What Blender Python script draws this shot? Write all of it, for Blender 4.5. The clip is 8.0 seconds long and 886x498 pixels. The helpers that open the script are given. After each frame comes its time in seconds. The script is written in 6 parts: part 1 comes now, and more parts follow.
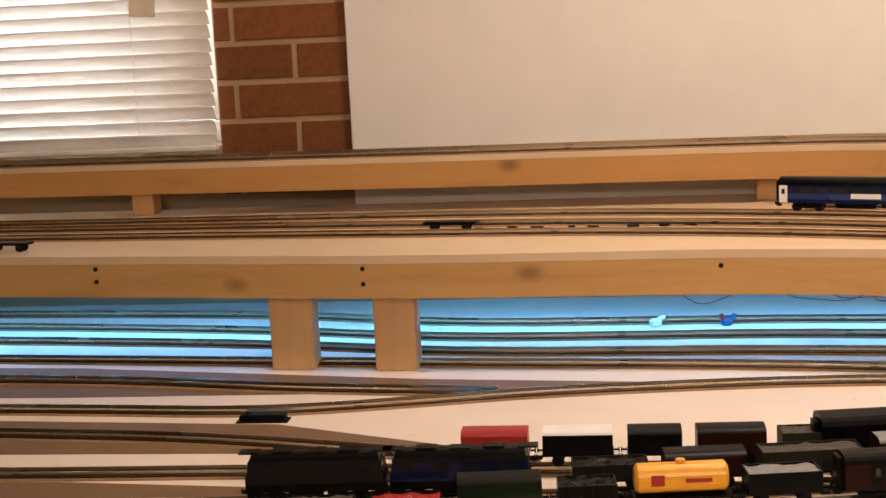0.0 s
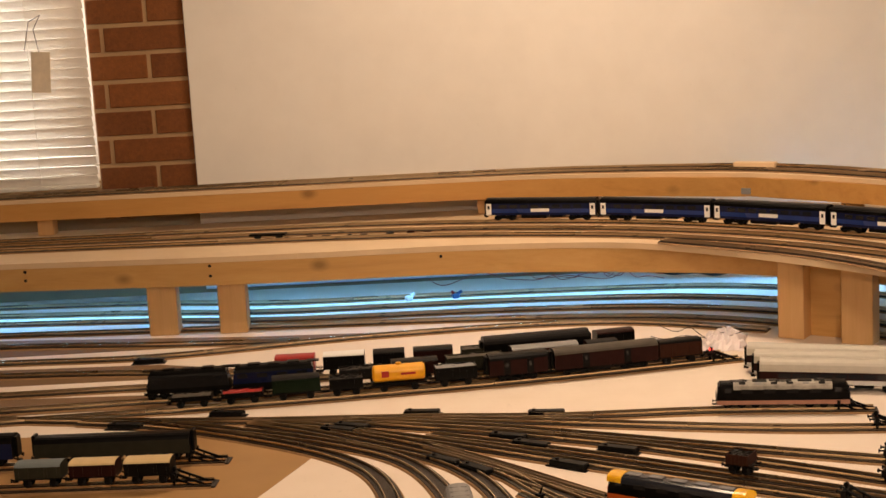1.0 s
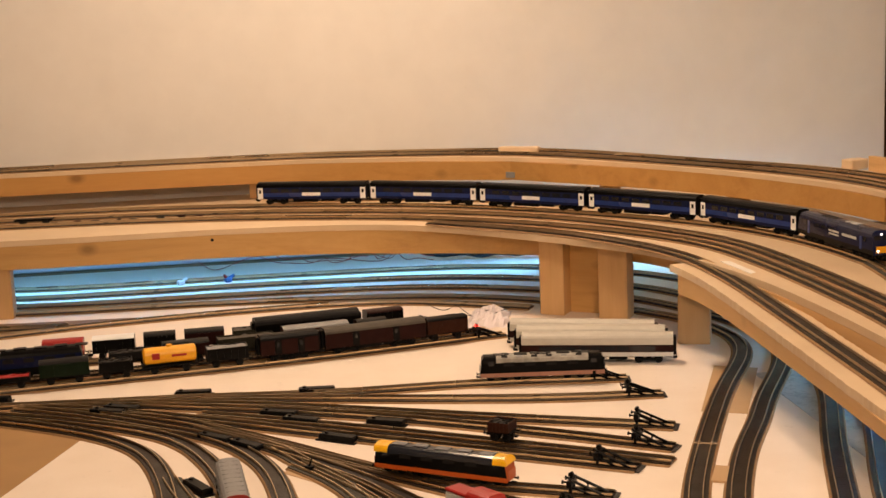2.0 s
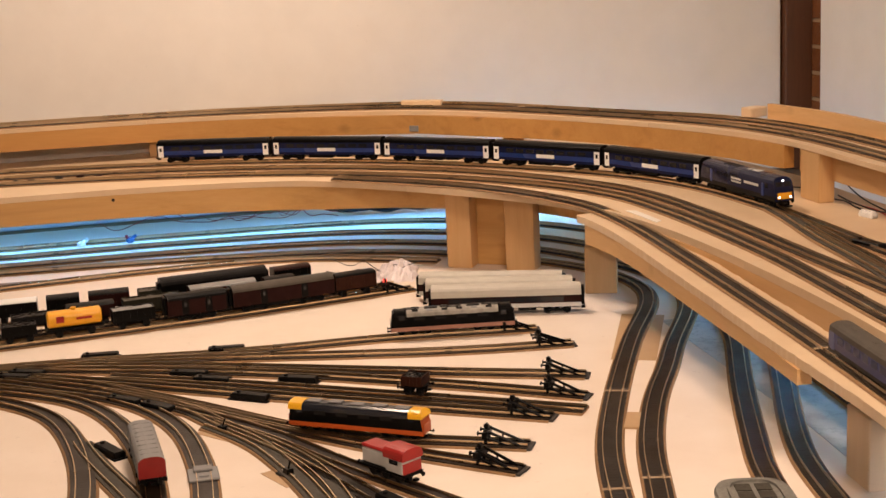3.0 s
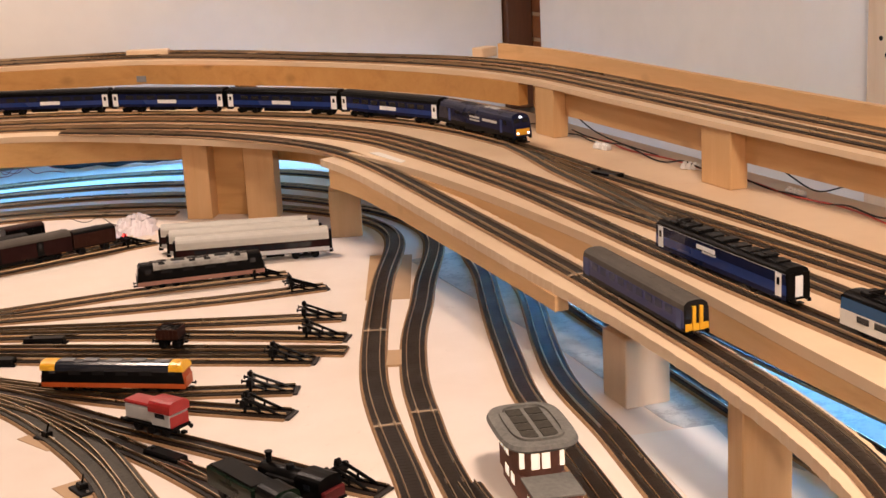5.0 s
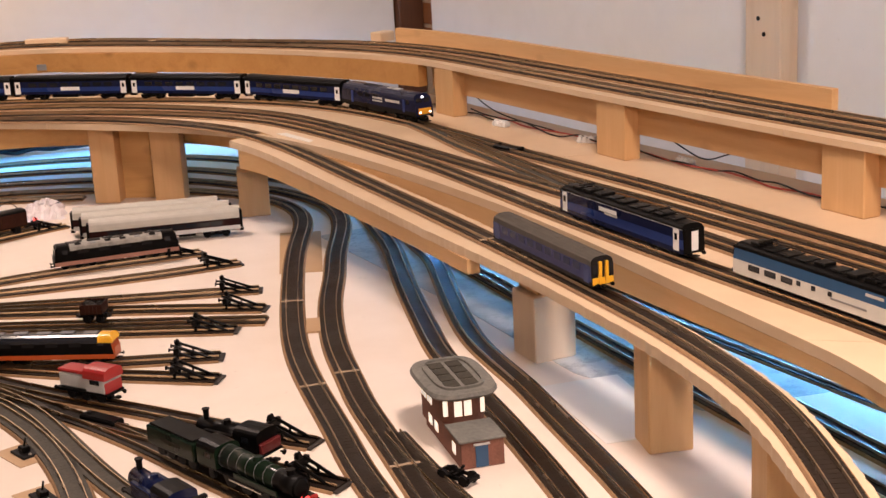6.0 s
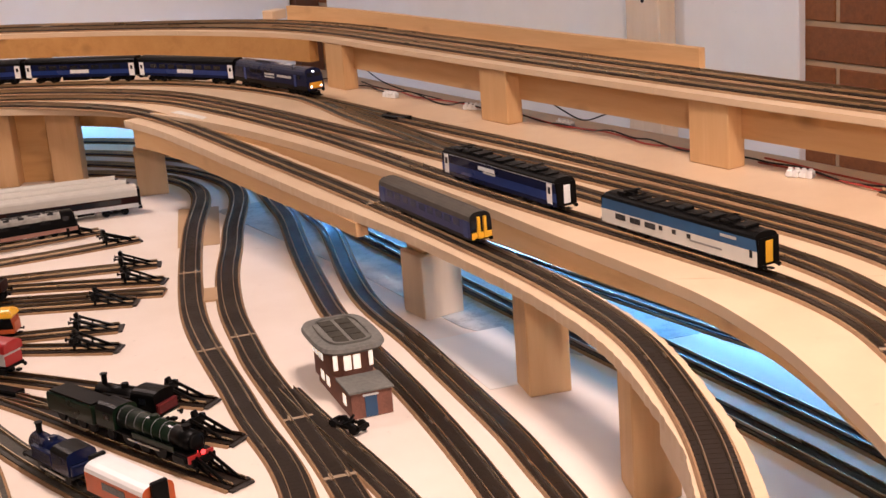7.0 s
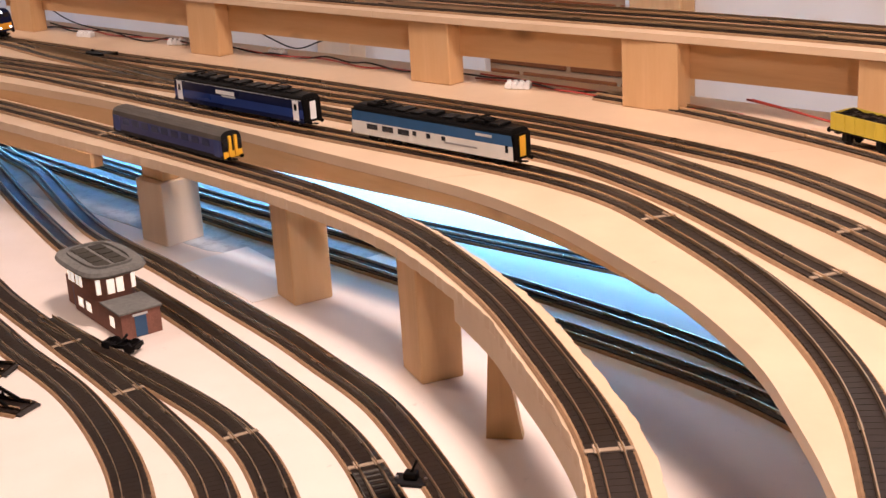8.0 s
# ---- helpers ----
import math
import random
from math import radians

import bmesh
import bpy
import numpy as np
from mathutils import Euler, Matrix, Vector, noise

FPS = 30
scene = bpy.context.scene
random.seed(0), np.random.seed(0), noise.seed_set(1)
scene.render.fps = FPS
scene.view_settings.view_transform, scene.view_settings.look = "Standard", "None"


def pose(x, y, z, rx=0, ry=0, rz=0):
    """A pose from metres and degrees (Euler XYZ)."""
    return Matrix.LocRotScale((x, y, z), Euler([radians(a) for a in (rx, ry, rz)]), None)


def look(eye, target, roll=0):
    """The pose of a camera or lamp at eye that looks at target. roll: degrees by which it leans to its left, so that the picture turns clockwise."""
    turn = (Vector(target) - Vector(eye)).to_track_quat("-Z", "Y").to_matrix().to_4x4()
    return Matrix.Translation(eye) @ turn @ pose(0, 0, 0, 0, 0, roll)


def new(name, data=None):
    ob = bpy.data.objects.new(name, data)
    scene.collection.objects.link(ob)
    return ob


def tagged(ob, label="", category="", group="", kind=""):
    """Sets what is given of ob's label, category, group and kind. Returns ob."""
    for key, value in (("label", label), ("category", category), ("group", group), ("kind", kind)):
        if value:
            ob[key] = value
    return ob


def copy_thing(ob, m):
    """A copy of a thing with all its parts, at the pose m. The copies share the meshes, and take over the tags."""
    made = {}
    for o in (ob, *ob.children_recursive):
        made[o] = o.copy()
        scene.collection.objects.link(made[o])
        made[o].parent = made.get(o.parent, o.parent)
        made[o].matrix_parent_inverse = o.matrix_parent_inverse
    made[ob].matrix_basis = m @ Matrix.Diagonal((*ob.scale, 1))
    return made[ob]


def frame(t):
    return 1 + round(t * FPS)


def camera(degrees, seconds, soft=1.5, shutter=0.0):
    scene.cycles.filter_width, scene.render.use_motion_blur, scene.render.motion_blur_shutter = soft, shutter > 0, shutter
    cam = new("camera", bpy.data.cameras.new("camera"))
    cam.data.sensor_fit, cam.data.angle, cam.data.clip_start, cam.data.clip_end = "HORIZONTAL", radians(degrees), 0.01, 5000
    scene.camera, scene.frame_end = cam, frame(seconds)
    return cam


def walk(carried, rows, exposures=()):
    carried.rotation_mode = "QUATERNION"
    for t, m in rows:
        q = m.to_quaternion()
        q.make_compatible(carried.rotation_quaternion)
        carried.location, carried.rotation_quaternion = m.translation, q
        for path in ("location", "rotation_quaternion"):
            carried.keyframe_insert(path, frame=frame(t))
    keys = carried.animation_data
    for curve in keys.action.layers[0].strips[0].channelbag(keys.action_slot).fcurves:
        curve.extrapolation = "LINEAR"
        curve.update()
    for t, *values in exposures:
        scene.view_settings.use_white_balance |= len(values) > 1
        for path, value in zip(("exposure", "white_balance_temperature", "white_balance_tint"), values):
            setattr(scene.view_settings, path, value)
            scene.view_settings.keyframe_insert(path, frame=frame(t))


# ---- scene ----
cam = camera(35.0, 8.0)
PATH = [
    (0, (0.03, 1.003, 0.5), (-0.285, 2.955, 0.173), -2.8),
    (0.5, (0.125, 0.43, 0.595), (-0.058, 2.391, 0.28), -3.3),
    (0.7, (0.151, 0.187, 0.614), (0.018, 2.158, 0.304), -3.0),
    (1, (0.221, -0.039, 0.639), (0.145, 1.934, 0.322), -3.3),
    (1.5, (0.222, -0.116, 0.646), (0.287, 1.852, 0.297), -3.1),
    (1.7, (0.237, -0.103, 0.634), (0.392, 1.861, 0.291), -2.6),
    (2.8, (0.219, -0.082, 0.626), (0.549, 1.85, 0.231), -2.8),
    (3, (0.219, -0.082, 0.628), (0.593, 1.839, 0.213), -2.8),
    (3.5, (0.246, -0.063, 0.622), (0.67, 1.849, 0.218), -2.2),
    (4, (0.263, -0.055, 0.615), (0.716, 1.847, 0.196), -2.2),
    (4.5, (0.24, -0.056, 0.62), (0.819, 1.805, 0.173), -2.9),
    (5, (0.172, -0.062, 0.616), (0.919, 1.725, 0.115), -3.0),
    (5.2, (0.146, -0.068, 0.612), (0.951, 1.691, 0.102), -3.1),
    (6.3, (0.083, -0.175, 0.615), (0.991, 1.531, 0.099), -3.0),
    (6.5, (0.083, -0.197, 0.616), (1.003, 1.504, 0.106), -3.1),
    (7, (0.082, -0.223, 0.604), (1.075, 1.423, 0.053), -4.4),
    (7.5, (0.016, -0.212, 0.589), (1.248, 1.25, 0.002), -4.2),
    (8, (-0.084, -0.189, 0.576), (1.297, 1.11, -0.06), -3.4),
]
walk(cam, [(t, look(e, g, r)) for t, e, g, r in PATH],
     [(0.0, -1.0, 6350, 11), (1.0, -1.18, 7450, 12), (1.6, -1.12, 7450, 12), (3.5, -1.0, 6350, 14), (5.0, -0.94, 6050, 15), (8.0, -1.02, 5650, 20)])

# ---- light ----
world = bpy.data.worlds.new("world")
scene.world = world
world.use_nodes = True
_nt = world.node_tree
_nt.nodes.clear()
_sky = _nt.nodes.new("ShaderNodeTexSky")
_sky.sky_type, _sky.sun_disc = "NISHITA", False
_sky.sun_elevation, _sky.sun_rotation = radians(25), radians(20)
_bg = _nt.nodes.new("ShaderNodeBackground")
_bg.inputs[1].default_value = 0.1
_wo = _nt.nodes.new("ShaderNodeOutputWorld")
_nt.links.new(_sky.outputs[0], _bg.inputs[0])
_nt.links.new(_bg.outputs[0], _wo.inputs[0])


def lamp(name, kind, m, watts, colour, **shape):
    data = bpy.data.lights.new(name, kind)
    data.energy, data.color = watts, colour
    for key, value in shape.items():
        if key == "size":
            data.shape, data.size = "RECTANGLE", value[0]
            data.size_y = value[1]
        elif key == "soft":
            data.shadow_soft_size = value
    ob = new(name, data)
    ob.matrix_world = m
    return ob


WARM = (1.0, 0.755, 0.575)
BLUE = (0.16, 0.52, 1.0)
# two unseen ceiling lamps, an added fill, and the blue strips under the decks
lamp("ceiling_lamp_light", "AREA", look((0.40, 2.68, 1.50), (0.40, 2.65, 0)), 40, WARM, size=(0.30, 0.30))
lamp("ceiling_lamp_light_front", "AREA", look((0.78, 0.42, 1.50), (0.76, 0.50, 0)), 62, WARM, size=(0.30, 0.30))
# fill added behind the camera to lighten the sides that face it
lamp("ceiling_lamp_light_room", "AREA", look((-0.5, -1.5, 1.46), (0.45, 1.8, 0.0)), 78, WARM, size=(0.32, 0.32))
lamp("led_strip_light_back", "AREA", look((-0.1, 3.16, 0.108), (-0.1, 3.17, 0.0)), 12.5, (0.12, 0.45, 1.0), size=(2.4, 0.02))
lamp("led_strip_light_side", "AREA", look((1.29, 1.30, 0.092), (1.29, 1.30, 0.0)), 17.0, BLUE, size=(0.02, 2.1))
lamp("led_strip_light_corner", "AREA", look((1.13, 2.96, 0.150), (1.40, 3.28, 0.02)), 2.0, BLUE, size=(0.3, 0.02))


# ---- materials ----
def nodes_of(name):
    m = bpy.data.materials.new(name)
    m.use_nodes = True
    t = m.node_tree
    return m, t, t.nodes["Principled BSDF"]


def link(t, a, b):
    t.links.new(a, b)


def coords(t, scale=(1, 1, 1), rot=(0, 0, 0)):
    c = t.nodes.new("ShaderNodeTexCoord")
    mp = t.nodes.new("ShaderNodeMapping")
    mp.inputs["Scale"].default_value = scale
    mp.inputs["Rotation"].default_value = rot
    link(t, c.outputs["Object"], mp.inputs[0])
    return mp.outputs[0]


def tex(t, vec, scale, detail=4, rough=0.55, dist=0.0):
    n = t.nodes.new("ShaderNodeTexNoise")
    n.inputs["Scale"].default_value = scale
    n.inputs["Detail"].default_value = detail
    n.inputs["Roughness"].default_value = rough
    n.inputs["Distortion"].default_value = dist
    link(t, vec, n.inputs["Vector"])
    return n.outputs["Fac"]


def ramp(t, fac, stops):
    r = t.nodes.new("ShaderNodeValToRGB")
    el = r.color_ramp.elements
    while len(el) < len(stops):
        el.new(0.5)
    for e, (p, c) in zip(el, stops):
        e.position, e.color = p, (*c, 1)
    link(t, fac, r.inputs[0])
    return r.outputs[0]


def mix(t, fac, a, b, mode="MIX"):
    n = t.nodes.new("ShaderNodeMix")
    n.data_type, n.blend_type = "RGBA", mode
    for sock, v in ((n.inputs[0], fac), (n.inputs[6], a), (n.inputs[7], b)):
        if hasattr(v, "links"):
            link(t, v, sock)
        elif isinstance(v, tuple):
            sock.default_value = (*v, 1)
        else:
            sock.default_value = v
    return n.outputs[2]


def bump(t, b, height, strength, dist=0.002):
    n = t.nodes.new("ShaderNodeBump")
    n.inputs["Strength"].default_value, n.inputs["Distance"].default_value = strength, dist
    link(t, height, n.inputs["Height"])
    link(t, n.outputs[0], b.inputs["Normal"])


def plain(name, colour, rough=0.5, metal=0.0, vary=0.12, scale=60, coat=0.0):
    """A painted or moulded surface with fine unevenness and dust."""
    m, t, b = nodes_of(name)
    v = coords(t)
    dark = tuple(c * (1 - vary) for c in colour)
    lite = tuple(min(1, c * (1 + vary) + 0.01 * vary) for c in colour)
    n1, n2 = tex(t, v, scale, 3), tex(t, v, scale * 0.13, 3)
    c = ramp(t, n1, [(0.3, dark), (0.7, lite)])
    c2 = mix(t, 0.5, c, ramp(t, n2, [(0.35, dark), (0.65, lite)]))
    link(t, c2, b.inputs["Base Color"])
    rr = ramp(t, n2, [(0.3, (max(0, rough - 0.08),) * 3), (0.7, (min(1, rough + 0.1),) * 3)])
    link(t, rr, b.inputs["Roughness"])
    b.inputs["Metallic"].default_value = metal
    b.inputs["Specular IOR Level"].default_value = 0.09 if max(colour) < 0.09 else 0.4
    b.inputs["Coat Weight"].default_value = coat
    bump(t, b, n1, 0.08, 0.0005)
    return m


def wood(name, light, mid, dark, axis="x", grain=14, knots=True, rough=0.55):
    """Softwood with long grain along one axis of the object, and knots."""
    m, t, b = nodes_of(name)
    sc = {"x": (1.2, 14, 14), "y": (14, 1.2, 14), "z": (14, 14, 1.2)}[axis]
    v = coords(t, sc)
    g = tex(t, v, grain / 6, 6, 0.6, 0.6)
    f = tex(t, v, grain, 5, 0.7)
    col = ramp(t, g, [(0.25, dark), (0.45, mid), (0.7, light)])
    col = mix(t, 0.35, col, ramp(t, f, [(0.35, mid), (0.65, light)]))
    big = tex(t, coords(t), 3.0, 2)
    col = mix(t, ramp(t, big, [(0.35, (0, 0, 0)), (0.75, (0.35, 0.35, 0.35))]), col, mid, "MIX")
    if knots:
        vo = t.nodes.new("ShaderNodeTexVoronoi")
        vo.inputs["Scale"].default_value = 7.0
        ks = {"x": (1, 1.6, 1.6), "y": (1.6, 1, 1.6), "z": (1.6, 1.6, 1)}[axis]
        link(t, coords(t, ks), vo.inputs["Vector"])
        k = ramp(t, vo.outputs["Distance"], [(0.06, (0.75,) * 3), (0.12, (0.35,) * 3), (0.19, (0, 0, 0))])
        col = mix(t, k, col, tuple(c * 0.5 for c in dark))
    link(t, col, b.inputs["Base Color"])
    b.inputs["Roughness"].default_value = rough
    bump(t, b, f, 0.15, 0.001)
    return m


def board(name, light, dark, rough=0.7, fine=180, scuffs=0.66):
    """Flat sheet board: faint mottling, dust and small scuffs."""
    m, t, b = nodes_of(name)
    v = coords(t)
    big, mid_, fin = tex(t, v, 2.2, 4), tex(t, v, 14, 5), tex(t, v, fine, 3)
    col = ramp(t, mid_, [(0.3, dark), (0.65, light)])
    col = mix(t, 0.5, col, ramp(t, big, [(0.35, dark), (0.6, light)]))
    scuff = ramp(t, tex(t, v, 38, 6, 0.75), [(scuffs, (0, 0, 0)), (scuffs + 0.08, (0.5,) * 3)])
    col = mix(t, scuff, col, tuple(c * 0.72 for c in dark))
    link(t, col, b.inputs["Base Color"])
    b.inputs["Roughness"].default_value = rough
    bump(t, b, fin, 0.12, 0.0006)
    return m


def random_tint(name, stops, rough, scale=90):
    """Pieces that differ one from another by the object's own random number."""
    m, t, b = nodes_of(name)
    info = t.nodes.new("ShaderNodeObjectInfo")
    c = ramp(t, info.outputs["Random"], stops)
    n = tex(t, coords(t), scale, 5, 0.7)
    c = mix(t, 0.45, c, ramp(t, n, [(0.3, tuple(v * 0.55 for v in stops[0][1])), (0.7, stops[-1][1])]))
    link(t, c, b.inputs["Base Color"])
    b.inputs["Roughness"].default_value = rough
    bump(t, b, n, 0.5, 0.003)
    return m


def glow(name, colour, strength):
    m, t, b = nodes_of(name)
    b.inputs["Base Color"].default_value = (*colour, 1)
    b.inputs["Emission Color"].default_value = (*colour, 1)
    b.inputs["Emission Strength"].default_value = strength
    return m


# pine deeper orange at the back, paler beside: that lighting is in the tones
M_PINE_X = wood("pine_x", (0.57, 0.31, 0.10), (0.49, 0.245, 0.068), (0.35, 0.155, 0.038), "x")
M_PINE_XP = wood("pine_pale_x", (0.62, 0.375, 0.145), (0.54, 0.305, 0.10), (0.38, 0.195, 0.055), "x")
M_PINE_Y = wood("pine_y", (0.68, 0.435, 0.21), (0.60, 0.36, 0.155), (0.43, 0.24, 0.09), "y")
M_PINE_Z = wood("pine_z", (0.68, 0.435, 0.21), (0.60, 0.36, 0.155), (0.43, 0.24, 0.09), "z")
M_PALEP = wood("pale_painted_block", (0.72, 0.56, 0.39), (0.66, 0.50, 0.34), (0.56, 0.40, 0.25), "z")
M_PLY = board("ply_deck", (0.72, 0.55, 0.36), (0.62, 0.45, 0.28), 0.42)
M_BASE = board("painted_baseboard", (0.81, 0.71, 0.61), (0.75, 0.64, 0.53), 0.7, 180, 0.625)
M_CARD = board("brown_card", (0.50, 0.33, 0.18), (0.42, 0.27, 0.14))
M_WHITE = board("white_board", (0.80, 0.78, 0.74), (0.74, 0.72, 0.68), 0.6, 90)
# unseen walls and ceiling kept dark so they bounce little fill light
M_PLASTER_DIM = board("plaster", (0.26, 0.235, 0.20), (0.22, 0.20, 0.17))
M_FLOOR = board("carpet", (0.25, 0.20, 0.16), (0.18, 0.15, 0.12), 0.9)
M_BRICK = random_tint("brick", [(0.0, (0.15, 0.046, 0.010)), (0.5, (0.205, 0.066, 0.014)), (1.0, (0.26, 0.088, 0.020))], 0.85)
M_MORTAR = board("mortar", (0.43, 0.285, 0.155), (0.33, 0.21, 0.115), 0.9)
M_BLIND = plain("blind_slat", (0.80, 0.78, 0.74), 0.4, 0, 0.05)
M_SLEEPER = plain("sleeper_black", (0.0150, 0.0082, 0.0044), 0.40, 0, 0.3, 100)
M_SLEEPER.node_tree.nodes["Principled BSDF"].inputs["Specular IOR Level"].default_value = 0.30
M_SLEEPG = plain("sleeper_grey", (0.075, 0.068, 0.056), 0.6, 0, 0.3, 300)
M_BED = board("track_web", (0.030, 0.022, 0.016), (0.016, 0.012, 0.009), 0.6, 500)
M_CORK = plain("cork_underlay", (0.28, 0.165, 0.080), 0.9, 0, 0.25, 120)
M_RAIL = plain("nickel_rail", (0.70, 0.54, 0.35), 0.28, 1.0, 0.06, 12)
M_BLACK = plain("black_plastic", (0.0020, 0.0017, 0.0015), 0.36, 0, 0.3)
M_DGREY = plain("dark_grey", (0.011, 0.010, 0.010), 0.5, 0, 0.2)
M_GREY = plain("mid_grey", (0.22, 0.22, 0.22), 0.5, 0, 0.15)
M_LGREY = plain("light_grey", (0.52, 0.52, 0.50), 0.45, 0, 0.12)
M_NAVY = plain("navy_gloss", (0.006, 0.010, 0.040), 0.28, 0, 0.15, 60, 0.3)
M_BLUE = plain("mid_blue", (0.010, 0.034, 0.17), 0.3, 0, 0.15, 60, 0.3)
M_RBLUE = plain("rail_blue", (0.018, 0.085, 0.21), 0.35, 0, 0.12)
M_CREAM = plain("grey_white_side", (0.62, 0.62, 0.58), 0.4, 0, 0.08)
M_PAINTW = plain("white_paint", (0.80, 0.80, 0.78), 0.4, 0, 0.05)
M_YELLOW = plain("warning_yellow", (0.85, 0.45, 0.02), 0.35, 0, 0.1)
M_TANK = plain("tank_yellow", (0.80, 0.38, 0.02), 0.35, 0, 0.1)
M_ORANGE = plain("orange_red", (0.45, 0.085, 0.015), 0.35, 0, 0.12)
M_RED = plain("red_paint", (0.34, 0.018, 0.015), 0.4, 0, 0.15)
M_DRED = plain("dark_red", (0.20, 0.012, 0.010), 0.4, 0, 0.15)
M_MAROON = plain("maroon", (0.018, 0.0042, 0.0034), 0.4, 0, 0.2)
M_BROWN = plain("bauxite", (0.031, 0.010, 0.005), 0.6, 0, 0.2)
M_GREEN = plain("loco_green", (0.005, 0.013, 0.006), 0.32, 0, 0.2, 60, 0.2)
M_OLIVE = plain("olive_grey", (0.021, 0.020, 0.013), 0.6, 0, 0.2)
M_ROOF = plain("roof_grey", (0.085, 0.075, 0.062), 0.55, 0, 0.2)
M_SKIRT = plain("dusty_pink", (0.30, 0.15, 0.105), 0.5, 0, 0.15)
M_PALER = plain("mottled_pale_roof", (0.31, 0.295, 0.26), 0.45, 0, 0.5, 90)
M_GLOSS = plain("gloss_roof", (0.016, 0.018, 0.024), 0.16, 0, 0.1)
M_CREAMR = plain("cream_roof", (0.62, 0.47, 0.25), 0.5, 0, 0.1)
M_ROOFB = plain("blue_grey_roof", (0.13, 0.16, 0.17), 0.5, 0, 0.15)
M_ROOFL = plain("roof_pale", (0.52, 0.495, 0.43), 0.5, 0, 0.08)
M_GLASS = plain("dark_glazing", (0.012, 0.014, 0.018), 0.12, 0, 0.1)
for _m in (M_GLASS, M_GLOSS):
    _m.node_tree.nodes["Principled BSDF"].inputs["Specular IOR Level"].default_value = 0.5
M_METAL = plain("bare_metal", (0.45, 0.43, 0.40), 0.35, 1.0, 0.15)
M_BRASS = plain("rail_joiner", (0.16, 0.12, 0.08), 0.4, 0.6, 0.1)
M_JOINT = plain("track_end_tan", (0.34, 0.25, 0.16), 0.6, 0, 0.2)
M_SBRICK = plain("model_brick", (0.20, 0.085, 0.055), 0.8, 0, 0.25, 400)
M_SROOF = plain("model_roof", (0.16, 0.155, 0.135), 0.8, 0, 0.3, 200)
M_SPANEL = plain("model_roof_panel", (0.055, 0.050, 0.040), 0.75, 0, 0.3, 300)
M_LIT = glow("lit_window", (1.0, 0.86, 0.62), 1.7)
M_LED = glow("head_light", (1.0, 0.95, 0.9), 9.0)
M_REDLED = glow("red_lamp", (1.0, 0.05, 0.04), 5.0)
M_STRIP = glow("blue_strip", (0.15, 0.6, 1.0), 4.0)
M_LAMP = glow("ceiling_diffuser", (1.0, 0.82, 0.6), 6.0)
M_DAY_GLOW = glow("daylight", (0.95, 0.97, 1.0), 14.0)
M_WIRE_R = plain("red_wire", (0.42, 0.05, 0.03), 0.5)
M_WIRE_K = plain("black_wire", (0.02, 0.02, 0.02), 0.5)
M_DOOR = plain("door_blue", (0.03, 0.08, 0.16), 0.5)


# ---- mesh helpers ----
def mesh_of(name, verts, faces, mats, idx=None, smooth=False):
    me = bpy.data.meshes.new(name)
    me.from_pydata([tuple(v) for v in verts], [], [tuple(f) for f in faces])
    for m in (mats if isinstance(mats, (list, tuple)) else [mats]):
        me.materials.append(m)
    if idx:
        me.polygons.foreach_set("material_index", idx)
    if smooth:
        me.polygons.foreach_set("use_smooth", [True] * len(me.polygons))
    me.validate()
    me.update()
    return me


def child(ob, parent):
    ob.parent = parent
    return ob


def part(name, me, parent, label="", at=None):
    """One mesh object under a thing or a part."""
    ob = new(name, me)
    ob.parent = parent
    if at is not None:
        ob.matrix_basis = at
    if label:
        ob["label"] = label
    return ob


def thing(name, label, category, group="", me=None, kind=""):
    ob = new(name, me)
    tagged(ob, label, category, group, kind)
    return ob


CUBE_F = [(0, 3, 2, 1), (4, 5, 6, 7), (0, 1, 5, 4), (1, 2, 6, 5), (2, 3, 7, 6), (3, 0, 4, 7)]


